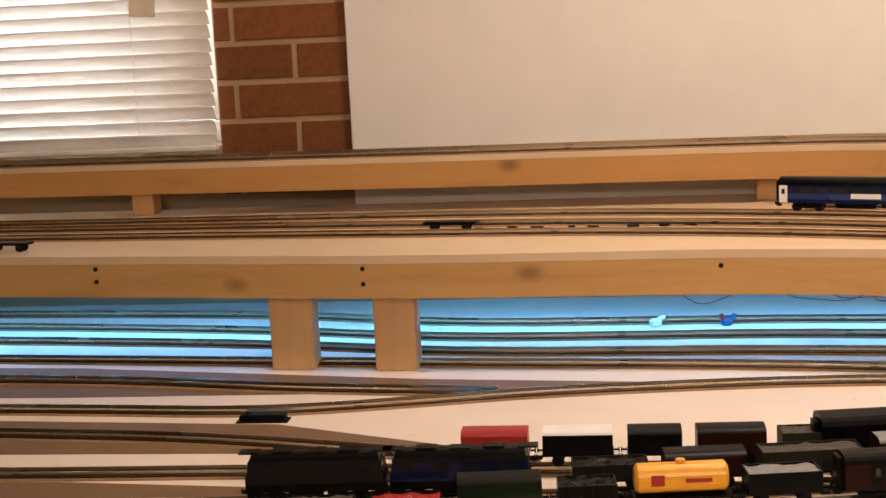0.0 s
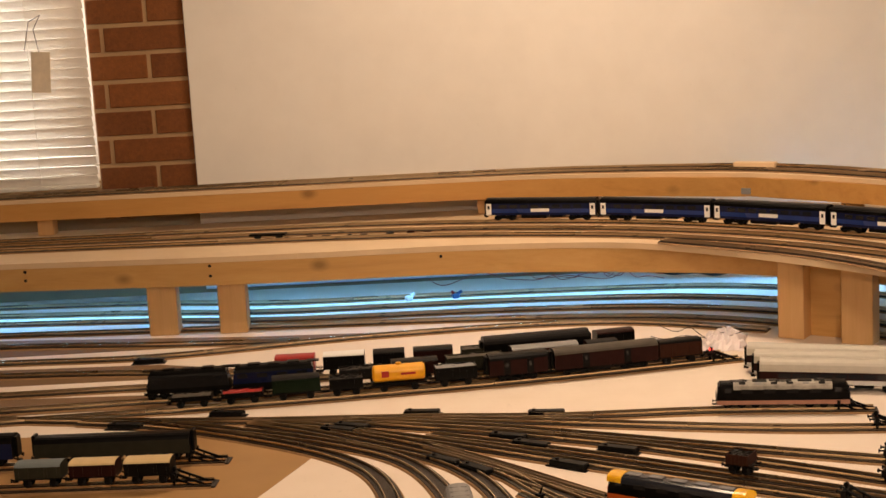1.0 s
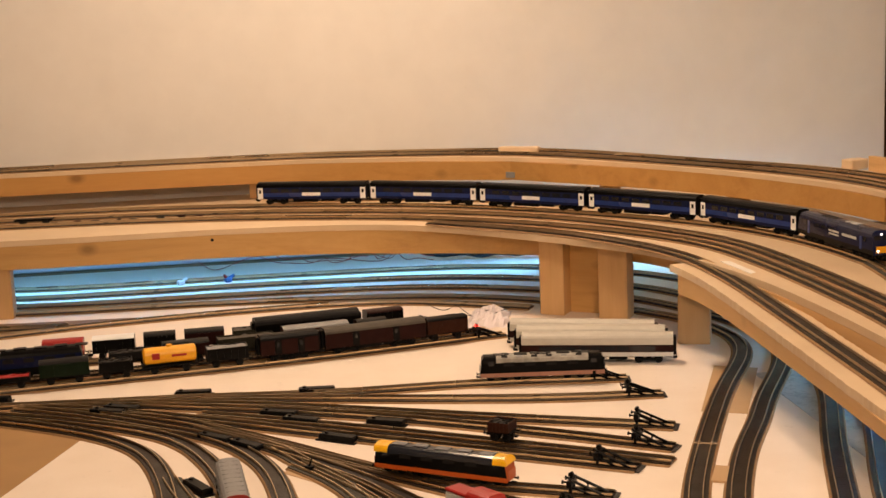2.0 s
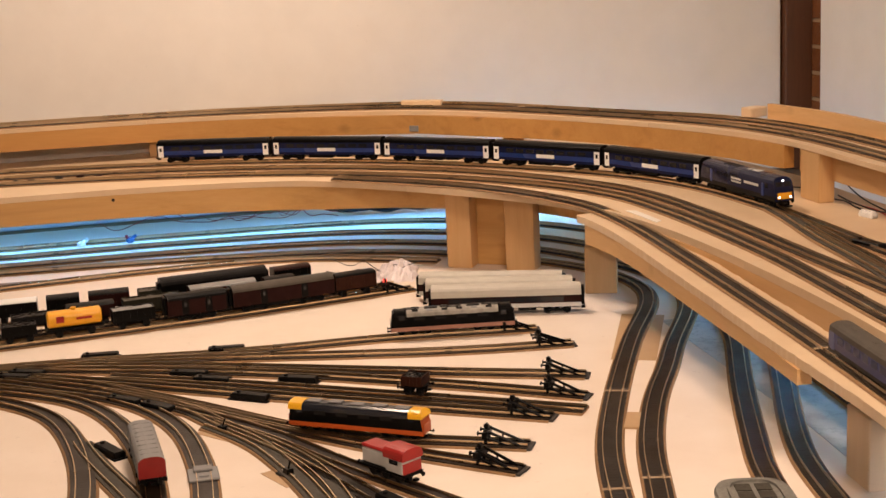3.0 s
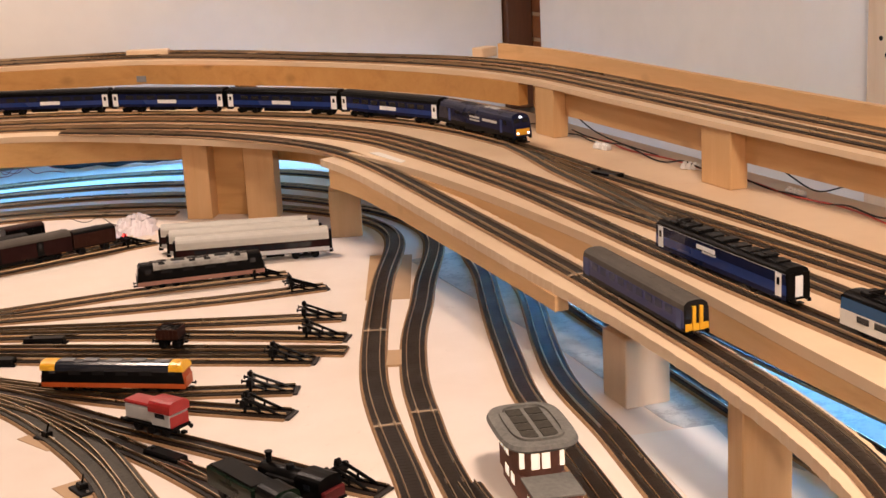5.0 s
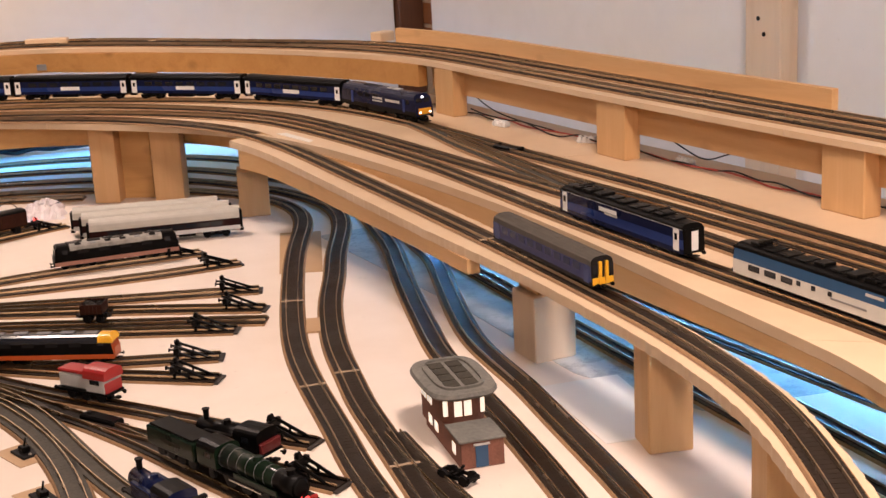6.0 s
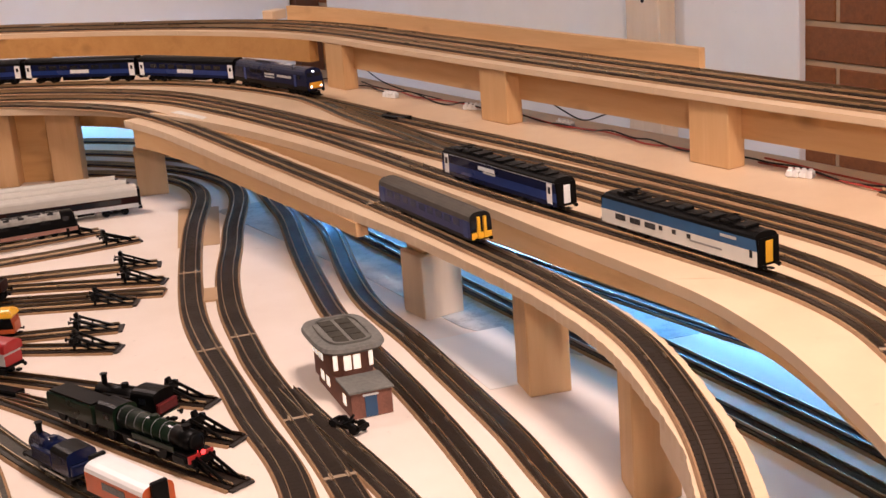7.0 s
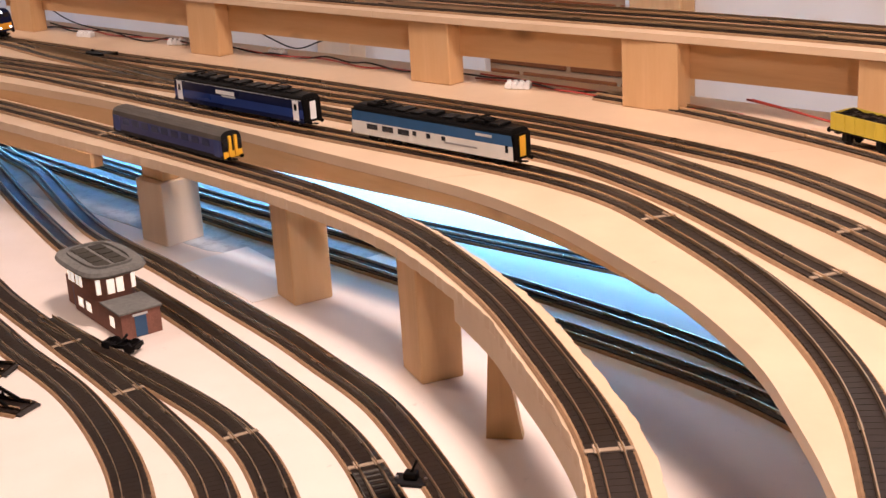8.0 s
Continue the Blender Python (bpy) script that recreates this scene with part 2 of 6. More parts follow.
class Geo:
    """Collects vertices and faces for one mesh."""

    def __init__(self):
        self.v, self.f, self.i = [], [], []

    def add(self, verts, faces, mat=0):
        n = len(self.v)
        self.v += [tuple(p) for p in verts]
        self.f += [tuple(n + k for k in f) for f in faces]
        self.i += [mat] * len(faces)
        return self

    def box(self, x0, x1, y0, y1, z0, z1, mat=0, m=None, bevel=0.0):
        if bevel > 0:
            b = min(bevel, (x1 - x0) / 3, (y1 - y0) / 3, (z1 - z0) / 3)
            vs, fs = [], []
            # eight corners, three vertices each
            for cx, sx in ((x0, 1), (x1, -1)):
                for cy, sy in ((y0, 1), (y1, -1)):
                    for cz, sz in ((z0, 1), (z1, -1)):
                        vs += [(cx, cy + sy * b, cz + sz * b), (cx + sx * b, cy, cz + sz * b), (cx + sx * b, cy + sy * b, cz)]

            def k(i, j, l, a):
                return ((i * 2 + j) * 2 + l) * 3 + a
            fs += [(k(0, 0, 0, 0), k(0, 0, 1, 0), k(0, 1, 1, 0), k(0, 1, 0, 0)), (k(1, 0, 0, 0), k(1, 1, 0, 0), k(1, 1, 1, 0), k(1, 0, 1, 0)),
                   (k(0, 0, 0, 1), k(1, 0, 0, 1), k(1, 0, 1, 1), k(0, 0, 1, 1)), (k(0, 1, 0, 1), k(0, 1, 1, 1), k(1, 1, 1, 1), k(1, 1, 0, 1)),
                   (k(0, 0, 0, 2), k(0, 1, 0, 2), k(1, 1, 0, 2), k(1, 0, 0, 2)), (k(0, 0, 1, 2), k(1, 0, 1, 2), k(1, 1, 1, 2), k(0, 1, 1, 2))]
            for i in (0, 1):
                for j in (0, 1):
                    fs.append((k(i, j, 0, 0), k(i, j, 0, 1), k(i, j, 1, 1), k(i, j, 1, 0)))
                    fs.append((k(i, 0, j, 0), k(i, 0, j, 2), k(i, 1, j, 2), k(i, 1, j, 0)))
                    fs.append((k(0, i, j, 1), k(0, i, j, 2), k(1, i, j, 2), k(1, i, j, 1)))
                    for l in (0, 1):
                        fs.append((k(i, j, l, 0), k(i, j, l, 1), k(i, j, l, 2)))
        else:
            vs = [(x0, y0, z0), (x1, y0, z0), (x1, y1, z0), (x0, y1, z0), (x0, y0, z1), (x1, y0, z1), (x1, y1, z1), (x0, y1, z1)]
            fs = CUBE_F
        if m is not None:
            vs = [m @ Vector(v) for v in vs]
        return self.add(vs, fs, mat)

    def cyl(self, p, q, r0, r1=None, n=12, mat=0):
        p, q = Vector(p), Vector(q)
        r1 = r0 if r1 is None else r1
        d = (q - p).normalized()
        a = d.orthogonal().normalized()
        b = d.cross(a)
        vs = []
        for c, r in ((p, r0), (q, r1)):
            for k in range(n):
                t = 2 * math.pi * k / n
                vs.append(c + a * (r * math.cos(t)) + b * (r * math.sin(t)))
        fs = [(k, (k + 1) % n, n + (k + 1) % n, n + k) for k in range(n)]
        fs += [tuple(range(n - 1, -1, -1)), tuple(range(n, 2 * n))]
        return self.add(vs, fs, mat)

    def loft(self, rings, mat=0, caps=True, mats=None):
        """Skins closed rings of equal length; mats gives a material for each side of the ring."""
        n = len(rings[0])
        vs = [p for r in rings for p in r]
        for j in range(len(rings) - 1):
            for k in range(n):
                self_f = (j * n + k, j * n + (k + 1) % n, (j + 1) * n + (k + 1) % n, (j + 1) * n + k)
                self.f.append(tuple(len(self.v) + q for q in self_f))
                self.i.append(mats[k] if mats else mat)
        if caps:
            self.f.append(tuple(len(self.v) + k for k in range(n - 1, -1, -1)))
            self.f.append(tuple(len(self.v) + (len(rings) - 1) * n + k for k in range(n)))
            self.i += [mat, mat]
        self.v += [tuple(p) for p in vs]
        return self

    def mesh(self, name, mats, smooth=False):
        me = mesh_of(name, self.v, self.f, mats, self.i, smooth)
        bm = bmesh.new()
        bm.from_mesh(me)
        bmesh.ops.recalc_face_normals(bm, faces=bm.faces)
        bm.to_mesh(me)
        bm.free()
        return me


def spline(points, step=0.02, smooth=60):
    """A smooth curve through the points, sampled at even steps."""
    p = [Vector((*q, 0)) if len(q) == 2 else Vector(q) for q in points]
    p = [2 * p[0] - p[1]] + p + [2 * p[-1] - p[-2]]
    raw = []
    for i in range(1, len(p) - 2):
        a, b, c, d = p[i - 1:i + 3]
        n = max(4, int((c - b).length / 0.004))
        for k in range(n):
            t = k / n
            raw.append(0.5 * (2 * b + (c - a) * t + (2 * a - 5 * b + 4 * c - d) * t * t + (3 * b - a - 3 * c + d) * t ** 3))
    raw.append(p[-2])
    # relax to take the wobble out
    arr = np.array([tuple(v) for v in raw])
    for _ in range(smooth):
        arr[1:-1] = (arr[:-2] + 2 * arr[1:-1] + arr[2:]) / 4
    raw = [Vector(v) for v in arr]
    length = [0.0]
    for a, b in zip(raw, raw[1:]):
        length.append(length[-1] + (b - a).length)
    n = max(2, int(length[-1] / step))
    out, j = [], 0
    for k in range(n + 1):
        s = length[-1] * k / n
        while j < len(raw) - 2 and length[j + 1] < s:
            j += 1
        f = (s - length[j]) / max(1e-9, length[j + 1] - length[j])
        out.append(raw[j].lerp(raw[j + 1], f))
    return out


def frames_of(line):
    """Points, forward and left vectors along a sampled line."""
    res = []
    for i, p in enumerate(line):
        d = (line[min(i + 1, len(line) - 1)] - line[max(i - 1, 0)])
        d.normalize()
        res.append((p, d, Vector((-d.y, d.x, 0)).normalized()))
    return res


def ribbon(geo, line, lo, hi, z0, z1, mat=0):
    """A solid strip between two offsets to the left of a line."""
    rings = []
    for p, d, l in frames_of(line):
        rings.append([p + l * lo + Vector((0, 0, z0)), p + l * hi + Vector((0, 0, z0)), p + l * hi + Vector((0, 0, z1)), p + l * lo + Vector((0, 0, z1))])
    geo.loft(rings, mat)


class Way:
    """A track's centre line by arc length."""

    def __init__(self, points):
        self.line = spline(points, 0.01, 260)
        self.s = [0.0]
        for a, b in zip(self.line, self.line[1:]):
            self.s.append(self.s[-1] + (b - a).length)

    def at(self, s):
        s = min(max(s, 0), self.s[-1])
        i = min(int(s / self.s[-1] * (len(self.line) - 1)), len(self.line) - 2)
        f = (s - self.s[i]) / (self.s[i + 1] - self.s[i])
        return self.line[i].lerp(self.line[i + 1], f)

    def near(self, x, y):
        return min(zip(self.s, self.line), key=lambda q: (q[1].x - x) ** 2 + (q[1].y - y) ** 2)[0]

    def stand(self, s, wheelbase=0.15, up=0.0):
        """Stands a vehicle on the track with its middle at s, nose towards growing s."""
        a, b = self.at(s - wheelbase / 2), self.at(s + wheelbase / 2)
        d = b - a
        mid = (a + b) / 2
        return Matrix.Translation((mid.x, mid.y, mid.z + up)) @ Matrix.Rotation(math.atan2(d.y, d.x), 4, "Z") @ Matrix.Rotation(-math.atan2(d.z, math.hypot(d.x, d.y)), 4, "Y")


RAIL_TOP = 0.0085


def track(points, label, group="model railway tracks", bed=True, grey=False, joints=()):
    way = Way(points)
    ob = thing("model_track", label, "railway track", group)
    fr = frames_of(way.line)
    if bed:
        g = Geo()
        half = way.line[::2] + ([way.line[-1]] if len(way.line) % 2 == 0 else [])
        g.loft([[p - l * 0.0192 + Vector((0, 0, 0.0002)), p + l * 0.0192 + Vector((0, 0, 0.0002)), p + l * 0.0172 + Vector((0, 0, 0.0028)), p - l * 0.0172 + Vector((0, 0, 0.0028))] for p, d, l in frames_of(half)])
        part("underlay", g.mesh("underlay", M_CORK), ob)
        g = Geo()
        ribbon(g, way.line[::2] + ([way.line[-1]] if len(way.line) % 2 == 0 else []), -0.0152, 0.0152, 0.0026, 0.00445)
        part("sleeper_web", g.mesh("web", M_SLEEPG if grey else M_SLEEPER), ob)
    g = Geo()
    n = int(way.s[-1] / 0.0088)
    for k in range(n):
        s = (k + 0.5) * way.s[-1] / n
        a, b = way.at(s - 0.004), way.at(s + 0.004)
        p, d = (a + b) / 2, (b - a).normalized()
        l = Vector((-d.y, d.x, 0)).normalized()
        u = Vector((0, 0, 1))
        vs = []
        for z in (0.0, 0.0042):
            for sx, sl in ((-1, -1), (1, -1), (1, 1), (-1, 1)):
                vs.append(p + d * (0.0022 * sx) + l * (0.0155 * sl) + u * (z + 0.0004))
        g.add(vs, CUBE_F[1:])
    sl = part("sleeper_strip", mesh_of("sleeper_strip", g.v, g.f, M_SLEEPG if grey else M_SLEEPER), ob)
    sl["kind"] = "stuff"
    for side in (-1, 1):
        g = Geo()
        ribbon(g, way.line, side * 0.00885 - 0.0005, side * 0.00885 + 0.0005, 0.0050, RAIL_TOP)
        ribbon(g, way.line, side * 0.00885 - 0.0012, side * 0.00885 + 0.0012, 0.0040, 0.0050, 1)
        part("rail", g.mesh("rail", [M_RAIL, M_SLEEPER]), ob)
    # joiners at the ends of the track pieces
    s = 0.21
    while s < way.s[-1] - 0.05:
        a, b = way.at(s - 0.005), way.at(s + 0.005)
        d = (b - a).normalized()
        m = Matrix.Translation((a + b) / 2) @ Matrix.Rotation(math.atan2(d.y, d.x), 4, "Z")
        g = Geo()
        for side in (-1, 1):
            g.box(-0.006, 0.006, side * 0.00885 - 0.0018, side * 0.00885 + 0.0018, 0.0040, 0.0066, 0, m)
        part("rail_joiner", g.mesh("joiner", M_BRASS), ob)
        s += 0.34
    # pale end sleepers where two pieces meet
    for x, y in joints:
        s = way.near(x, y)
        a, b = way.at(s - 0.005), way.at(s + 0.005)
        d = (b - a).normalized()
        g = Geo()
        g.box(-0.0026, 0.0026, -0.0170, 0.0170, 0.0030, 0.0054, 0, None, 0.0004)
        for side in (-1, 1):
            g.box(-0.007, 0.007, side * 0.00885 - 0.0020, side * 0.00885 + 0.0020, 0.0048, 0.0068, 0, None, 0.0004)
        e = part("end_sleeper", g.mesh("end_sleeper", M_JOINT), ob, "pale tan end sleeper")
        e.matrix_basis = Matrix.Translation((a + b) / 2) @ Matrix.Rotation(math.atan2(d.y, d.x), 4, "Z")
    return way


# ---- room ----
DECK = 0.172      # top of the middle deck
UP = 0.266        # top of the upper deck at the back
UPR = 0.268       # and along the side
WALL_Y, WALL_X = 3.48, 1.936
LEFT_X, FRONT_Y = -2.3, -2.2
FLOOR_Z, CEIL_Z = -0.92, 1.55


def slab(name, x0, x1, y0, y1, z0, z1, mat, label, category, kind="structure", bevel=0.0):
    g = Geo()
    g.box(x0, x1, y0, y1, z0, z1, 0, None, bevel)
    return thing(name, label, category, "", g.mesh(name, mat), kind)


slab("floor", LEFT_X, WALL_X + 0.1, FRONT_Y, WALL_Y + 0.1, FLOOR_Z - 0.1, FLOOR_Z, M_FLOOR, "brown carpet floor of the railway room", "floor")
slab("ceiling", LEFT_X, WALL_X + 0.1, FRONT_Y, WALL_Y + 0.1, CEIL_Z, CEIL_Z + 0.1, M_PLASTER_DIM, "unseen plastered ceiling, darkened to hold back bounced light", "ceiling")
slab("wall_west", LEFT_X - 0.1, LEFT_X, FRONT_Y, WALL_Y + 0.1, FLOOR_Z, CEIL_Z, M_PLASTER_DIM, "plain unseen plaster wall, darkened to hold back bounced light", "wall")
slab("wall_south", LEFT_X, WALL_X + 0.1, FRONT_Y - 0.1, FRONT_Y, FLOOR_Z, CEIL_Z, M_PLASTER_DIM, "plain unseen plaster wall, darkened to hold back bounced light", "wall")

# back wall with the window opening, and the side wall
WIN = (-1.75, -0.775, 0.285, 1.30)
g = Geo()
g.box(LEFT_X, WIN[0], WALL_Y + 0.012, WALL_Y + 0.22, FLOOR_Z, CEIL_Z)
g.box(WIN[1], WALL_X + 0.22, WALL_Y + 0.012, WALL_Y + 0.22, FLOOR_Z, CEIL_Z)
g.box(WIN[0], WIN[1], WALL_Y + 0.012, WALL_Y + 0.22, FLOOR_Z, WIN[2])
g.box(WIN[0], WIN[1], WALL_Y + 0.012, WALL_Y + 0.22, WIN[3], CEIL_Z)
wall_n = thing("wall_north", "red brick wall with pale mortar joints", "wall", "", g.mesh("wall_north", M_MORTAR), "structure")
g = Geo()
g.box(WALL_X + 0.012, WALL_X + 0.22, FRONT_Y, WALL_Y + 0.012, FLOOR_Z, CEIL_Z)
wall_e = thing("wall_east", "red brick wall with pale mortar joints", "wall", "", g.mesh("wall_east", M_MORTAR), "structure")

# white backdrop boards
g = Geo()
g.box(-0.525, 1.862, WALL_Y - 0.008, WALL_Y + 0.010, 0.002, CEIL_Z - 0.02, 0, None, 0.002)
tagged(thing("backdrop_board", "large white hardboard backdrop leaning on the brick wall", "board", "", g.mesh("bb", M_WHITE)))
g = Geo()
g.box(WALL_X - 0.008, WALL_X + 0.010, 1.564, 3.372, -0.30, CEIL_Z - 0.02, 0, None, 0.002)
thing("backdrop_board", "large white hardboard backdrop on the side wall", "board", "", g.mesh("bb2", M_WHITE))
g = Geo()
g.box(WALL_X - 0.055, WALL_X - 0.010, 1.886, 1.987, -0.60, CEIL_Z - 0.02, 0, None, 0.003)
stud = thing("wall_stud", "upright pale cream stud screwed over the backdrop boards", "timber", "", g.mesh("stud", M_PALEP))
for y, z in ((1.948, 0.312), (1.932, 0.283), (1.945, 0.62)):
    g = Geo()
    g.cyl((WALL_X - 0.0565, y, z), (WALL_X - 0.054, y, z), 0.0045, n=10)
    part("screw", g.mesh("stud_screw", M_DGREY), stud, "dark screw head")

g = Geo()
g.box(WALL_X - 0.008, WALL_X + 0.010, -0.6, 1.237, -0.30, CEIL_Z - 0.02, 0, None, 0.002)
thing("backdrop_board", "white hardboard backdrop beyond the bare brick", "board", "", g.mesh("bb3", M_WHITE))
g = Geo()
g.box(WALL_X - 0.055, WALL_X - 0.010, 1.091, 1.196, -0.60, CEIL_Z - 0.02, 0, None, 0.003)
thing("wall_stud", "upright pine stud screwed over the board's edge", "timber", "", g.mesh("stud", M_PINE_Z))

# dark brown strip over the back wall's end at the corner
g = Geo()
g.box(1.868, WALL_X + 0.008, WALL_Y - 0.030, WALL_Y + 0.006, 0.0, CEIL_Z - 0.02, 0, None, 0.003)
thing("corner_batten", "dark brown upright strip in the corner of the brick walls", "timber", "", g.mesh("batten", wood("strip_brown", (0.13, 0.050, 0.020), (0.095, 0.035, 0.013), (0.060, 0.021, 0.008), "z")))

# window behind the blind
win = thing("window_1", "white framed window behind a lowered venetian blind", "window", "", None, "structure")
g = Geo()
for x0, x1, z0, z1 in ((WIN[0], WIN[1], WIN[2], WIN[2] + 0.04), (WIN[0], WIN[1], WIN[3] - 0.04, WIN[3]), (WIN[0], WIN[0] + 0.04, WIN[2] + 0.04, WIN[3] - 0.04), (WIN[1] - 0.04, WIN[1], WIN[2] + 0.04, WIN[3] - 0.04)):
    g.box(x0, x1, WALL_Y + 0.10, WALL_Y + 0.15, z0, z1, 0, None, 0.003)
part("window_frame", g.mesh("wf", M_PAINTW), win)
g = Geo()
g.box(WIN[0] + 0.04, WIN[1] - 0.04, WALL_Y + 0.13, WALL_Y + 0.134, WIN[2] + 0.04, WIN[3] - 0.04)
# the pane itself glows, in place of daylight behind the blind
pane = part("pane", g.mesh("pane", M_DAY_GLOW), win, "glowing pane standing in for daylight")

blind = thing("venetian_blind", "white venetian blind lowered and nearly shut over the window", "blind")
g = Geo()
x0, x1 = WIN[0] - 0.02, WIN[1]
SL = 0.0245
n = int((1.32 - 0.285) / SL)
slat = Geo()
ring0, ring1 = [], []
for k in range(7):
    u = -0.0155 + 0.031 * k / 6
    ring0.append((0, u, 0.0022 * (1 - (u / 0.0155) ** 2)))
for k in range(6, -1, -1):
    u = -0.0155 + 0.031 * k / 6
    ring0.append((0, u, 0.0022 * (1 - (u / 0.0155) ** 2) - 0.0008))
slat.loft([ring0, [(x1 - x0, b, c) for a, b, c in ring0]])
slat_me = slat.mesh("slat", M_BLIND, True)
for k in range(n):
    part("slat", slat_me, blind, "", pose(x0, WALL_Y - 0.012, 0.299 + SL * k, -54, 0, 0))
g.box(x0, x1, WALL_Y - 0.026, WALL_Y + 0.002, 0.279, 0.289, 0, None, 0.002)
part("bottom_rail", g.mesh("br", M_BLIND), blind)
for cx in (x0 + 0.15, x1 - 0.14):
    g = Geo()
    g.cyl((cx, WALL_Y - 0.029, 0.285), (cx, WALL_Y - 0.029, 1.3), 0.0008, n=6)
    part("ladder_cord", g.mesh("cord", M_BLIND), blind)
tag = thing("luggage_tag", "pale card tag hanging by a string from the blind", "tag")
g = Geo()
g.box(-0.024, 0.024, -0.001, 0.001, -0.05, 0.05, 0, None, 0.0008)
part("card", g.mesh("tagcard", plain("tag_card", (0.74, 0.66, 0.53), 0.7)), tag, "", pose(-0.885, WALL_Y - 0.036, 0.575, 0, 4, 0))
g = Geo()
for a, b in (((-0.885, 0.62), (-0.895, 0.68)), ((-0.895, 0.68), (-0.875, 0.715)), ((-0.875, 0.715), (-0.905, 0.70)), ((-0.905, 0.70), (-0.922, 0.63))):
    g.cyl((a[0], WALL_Y - 0.034, a[1]), (b[0], WALL_Y - 0.034, b[1]), 0.0012, n=6)
part("string", g.mesh("tagstring", M_GREY), tag)

# assumed fixtures on the unseen ceiling, the last for the added fill lamp
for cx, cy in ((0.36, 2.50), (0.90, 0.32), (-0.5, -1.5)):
    cl = thing("ceiling_lamp", "assumed square white ceiling light, out of view", "lamp", "ceiling lights")
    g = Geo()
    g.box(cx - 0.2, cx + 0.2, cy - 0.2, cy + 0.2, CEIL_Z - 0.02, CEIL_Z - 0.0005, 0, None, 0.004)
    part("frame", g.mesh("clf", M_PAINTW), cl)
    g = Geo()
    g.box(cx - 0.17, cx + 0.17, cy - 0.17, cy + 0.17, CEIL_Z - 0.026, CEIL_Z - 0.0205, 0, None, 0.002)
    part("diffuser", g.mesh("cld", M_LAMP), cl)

# ---- baseboard ----
g = Geo()
g.box(-1.75, 1.62, 0.02, 3.44, -0.018, 0.0)
thing("baseboard", "cream painted chipboard baseboard of the lower yard", "baseboard", "", g.mesh("baseboard", M_BASE))
for x in (-1.6, 0.0, 1.5):
    for y in (0.15, 3.3):
        g = Geo()
        g.box(x - 0.035, x + 0.035, y - 0.035, y + 0.035, FLOOR_Z, -0.018, 0, None, 0.003)
        thing("trestle_leg", "square pine leg under the baseboard", "leg", "baseboard legs", g.mesh("leg", M_PINE_Z))

# ---- decks ----
EDGE = [(-1.7, 3.03), (-0.9, 2.97), (-0.35, 2.915), (0.13, 2.905), (0.4, 2.86), (0.55, 2.785), (0.735, 2.60), (0.905, 2.365), (0.985, 2.12), (1.015, 1.85), (1.02, 1.51), (1.01, 1.315), (0.997, 1.167), (0.978, 0.996), (0.962, 0.829), (0.948, 0.727), (0.92, 0.629), (0.904, 0.585), (0.871, 0.512), (0.833, 0.436), (0.802, 0.38), (0.761, 0.32), (0.722, 0.27), (0.671, 0.22), (0.582, 0.14), (0.455, 0.053)]
BACK = [(-1.7, 3.471), (-0.9, 3.471), (-0.35, 3.471), (0.13, 3.468), (0.4, 3.455), (0.7, 3.42), (1.05, 3.22), (1.3, 2.9), (1.4, 2.5), (1.405, 2.1), (1.41, 1.606), (1.423, 1.117), (1.423, 0.712), (1.418, 0.509), (1.357, 0.307), (1.256, 0.104), (1.114, -0.048), (0.962, -0.2), (0.709, -0.301), (0.506, -0.362)]


def plate(name, a, b, z0, z1, mat, label, category, cuts):
    """A deck between two edge lines."""
    la, lb = spline(a, 0.02), spline(b, 0.02)
    n = 220
    ia = [la[round(k * (len(la) - 1) / n)] for k in range(n + 1)]
    ib = [lb[round(k * (len(lb) - 1) / n)] for k in range(n + 1)]
    g = Geo()
    rings = []
    for p, q in zip(ia, ib):
        rings.append([(p.x, p.y, z0), (q.x, q.y, z0), (q.x, q.y, z1), (p.x, p.y, z1)])
    return panels(thing(name, label, category), rings, mat, cuts)


def panels(ob, rings, mat, cuts):
    """Cuts a deck into the sheets that it is made of, with hairline joints."""
    for a, b in zip(cuts, cuts[1:]):
        sub = [list(r) for r in rings[a:b + 1]]
        for end, nxt in ((0, 1), (-1, -2)):
            for k in range(4):
                v = Vector(sub[nxt][k]) - Vector(sub[end][k])
                sub[end][k] = tuple(Vector(sub[end][k]) + v.normalized() * 0.0005)
        g = Geo()
        g.loft(sub)
        part("deck_panel", g.mesh("deck_panel", mat), ob)
    return ob


plate("middle_deck", EDGE, BACK, DECK - 0.012, DECK, M_PLY, "plywood middle deck carrying four running lines", "deck", (0, 62, 101, 142, 181, 220))


def fascia(points, z0, z1, thick, label, mat, taper=None):
    g = Geo()
    line = spline(points, 0.03)
    ribbon(g, line, 0.0, thick, z0, z1)
    return thing("fascia_board", label, "fascia board", "deck fascias", g.mesh("fascia", mat))


fascia(EDGE[:5] + [(0.52, 2.815), (0.65, 2.772), (0.775, 2.70), (0.90, 2.61), (0.975, 2.50), (1.01, 2.36), (1.025, 2.24)], DECK - 0.062, DECK - 0.0125, 0.02, "pine fascia board under the middle deck, set back round its corner", M_PINE_XP)
g = Geo()
_ln = spline(EDGE[8:20], 0.02)
_rings = []
for p, d, l in frames_of(_ln):
    z0 = float(np.interp(p.y, (0.43, 0.62, 0.75, 0.95, 1.15, 1.4), (0.158, 0.150, 0.146, 0.138, 0.130, 0.120)))
    _rings.append([(p.x, p.y, z0), (p.x + l.x * 0.02, p.y + l.y * 0.02, z0), (p.x + l.x * 0.02, p.y + l.y * 0.02, DECK - 0.0125), (p.x, p.y, DECK - 0.0125)])
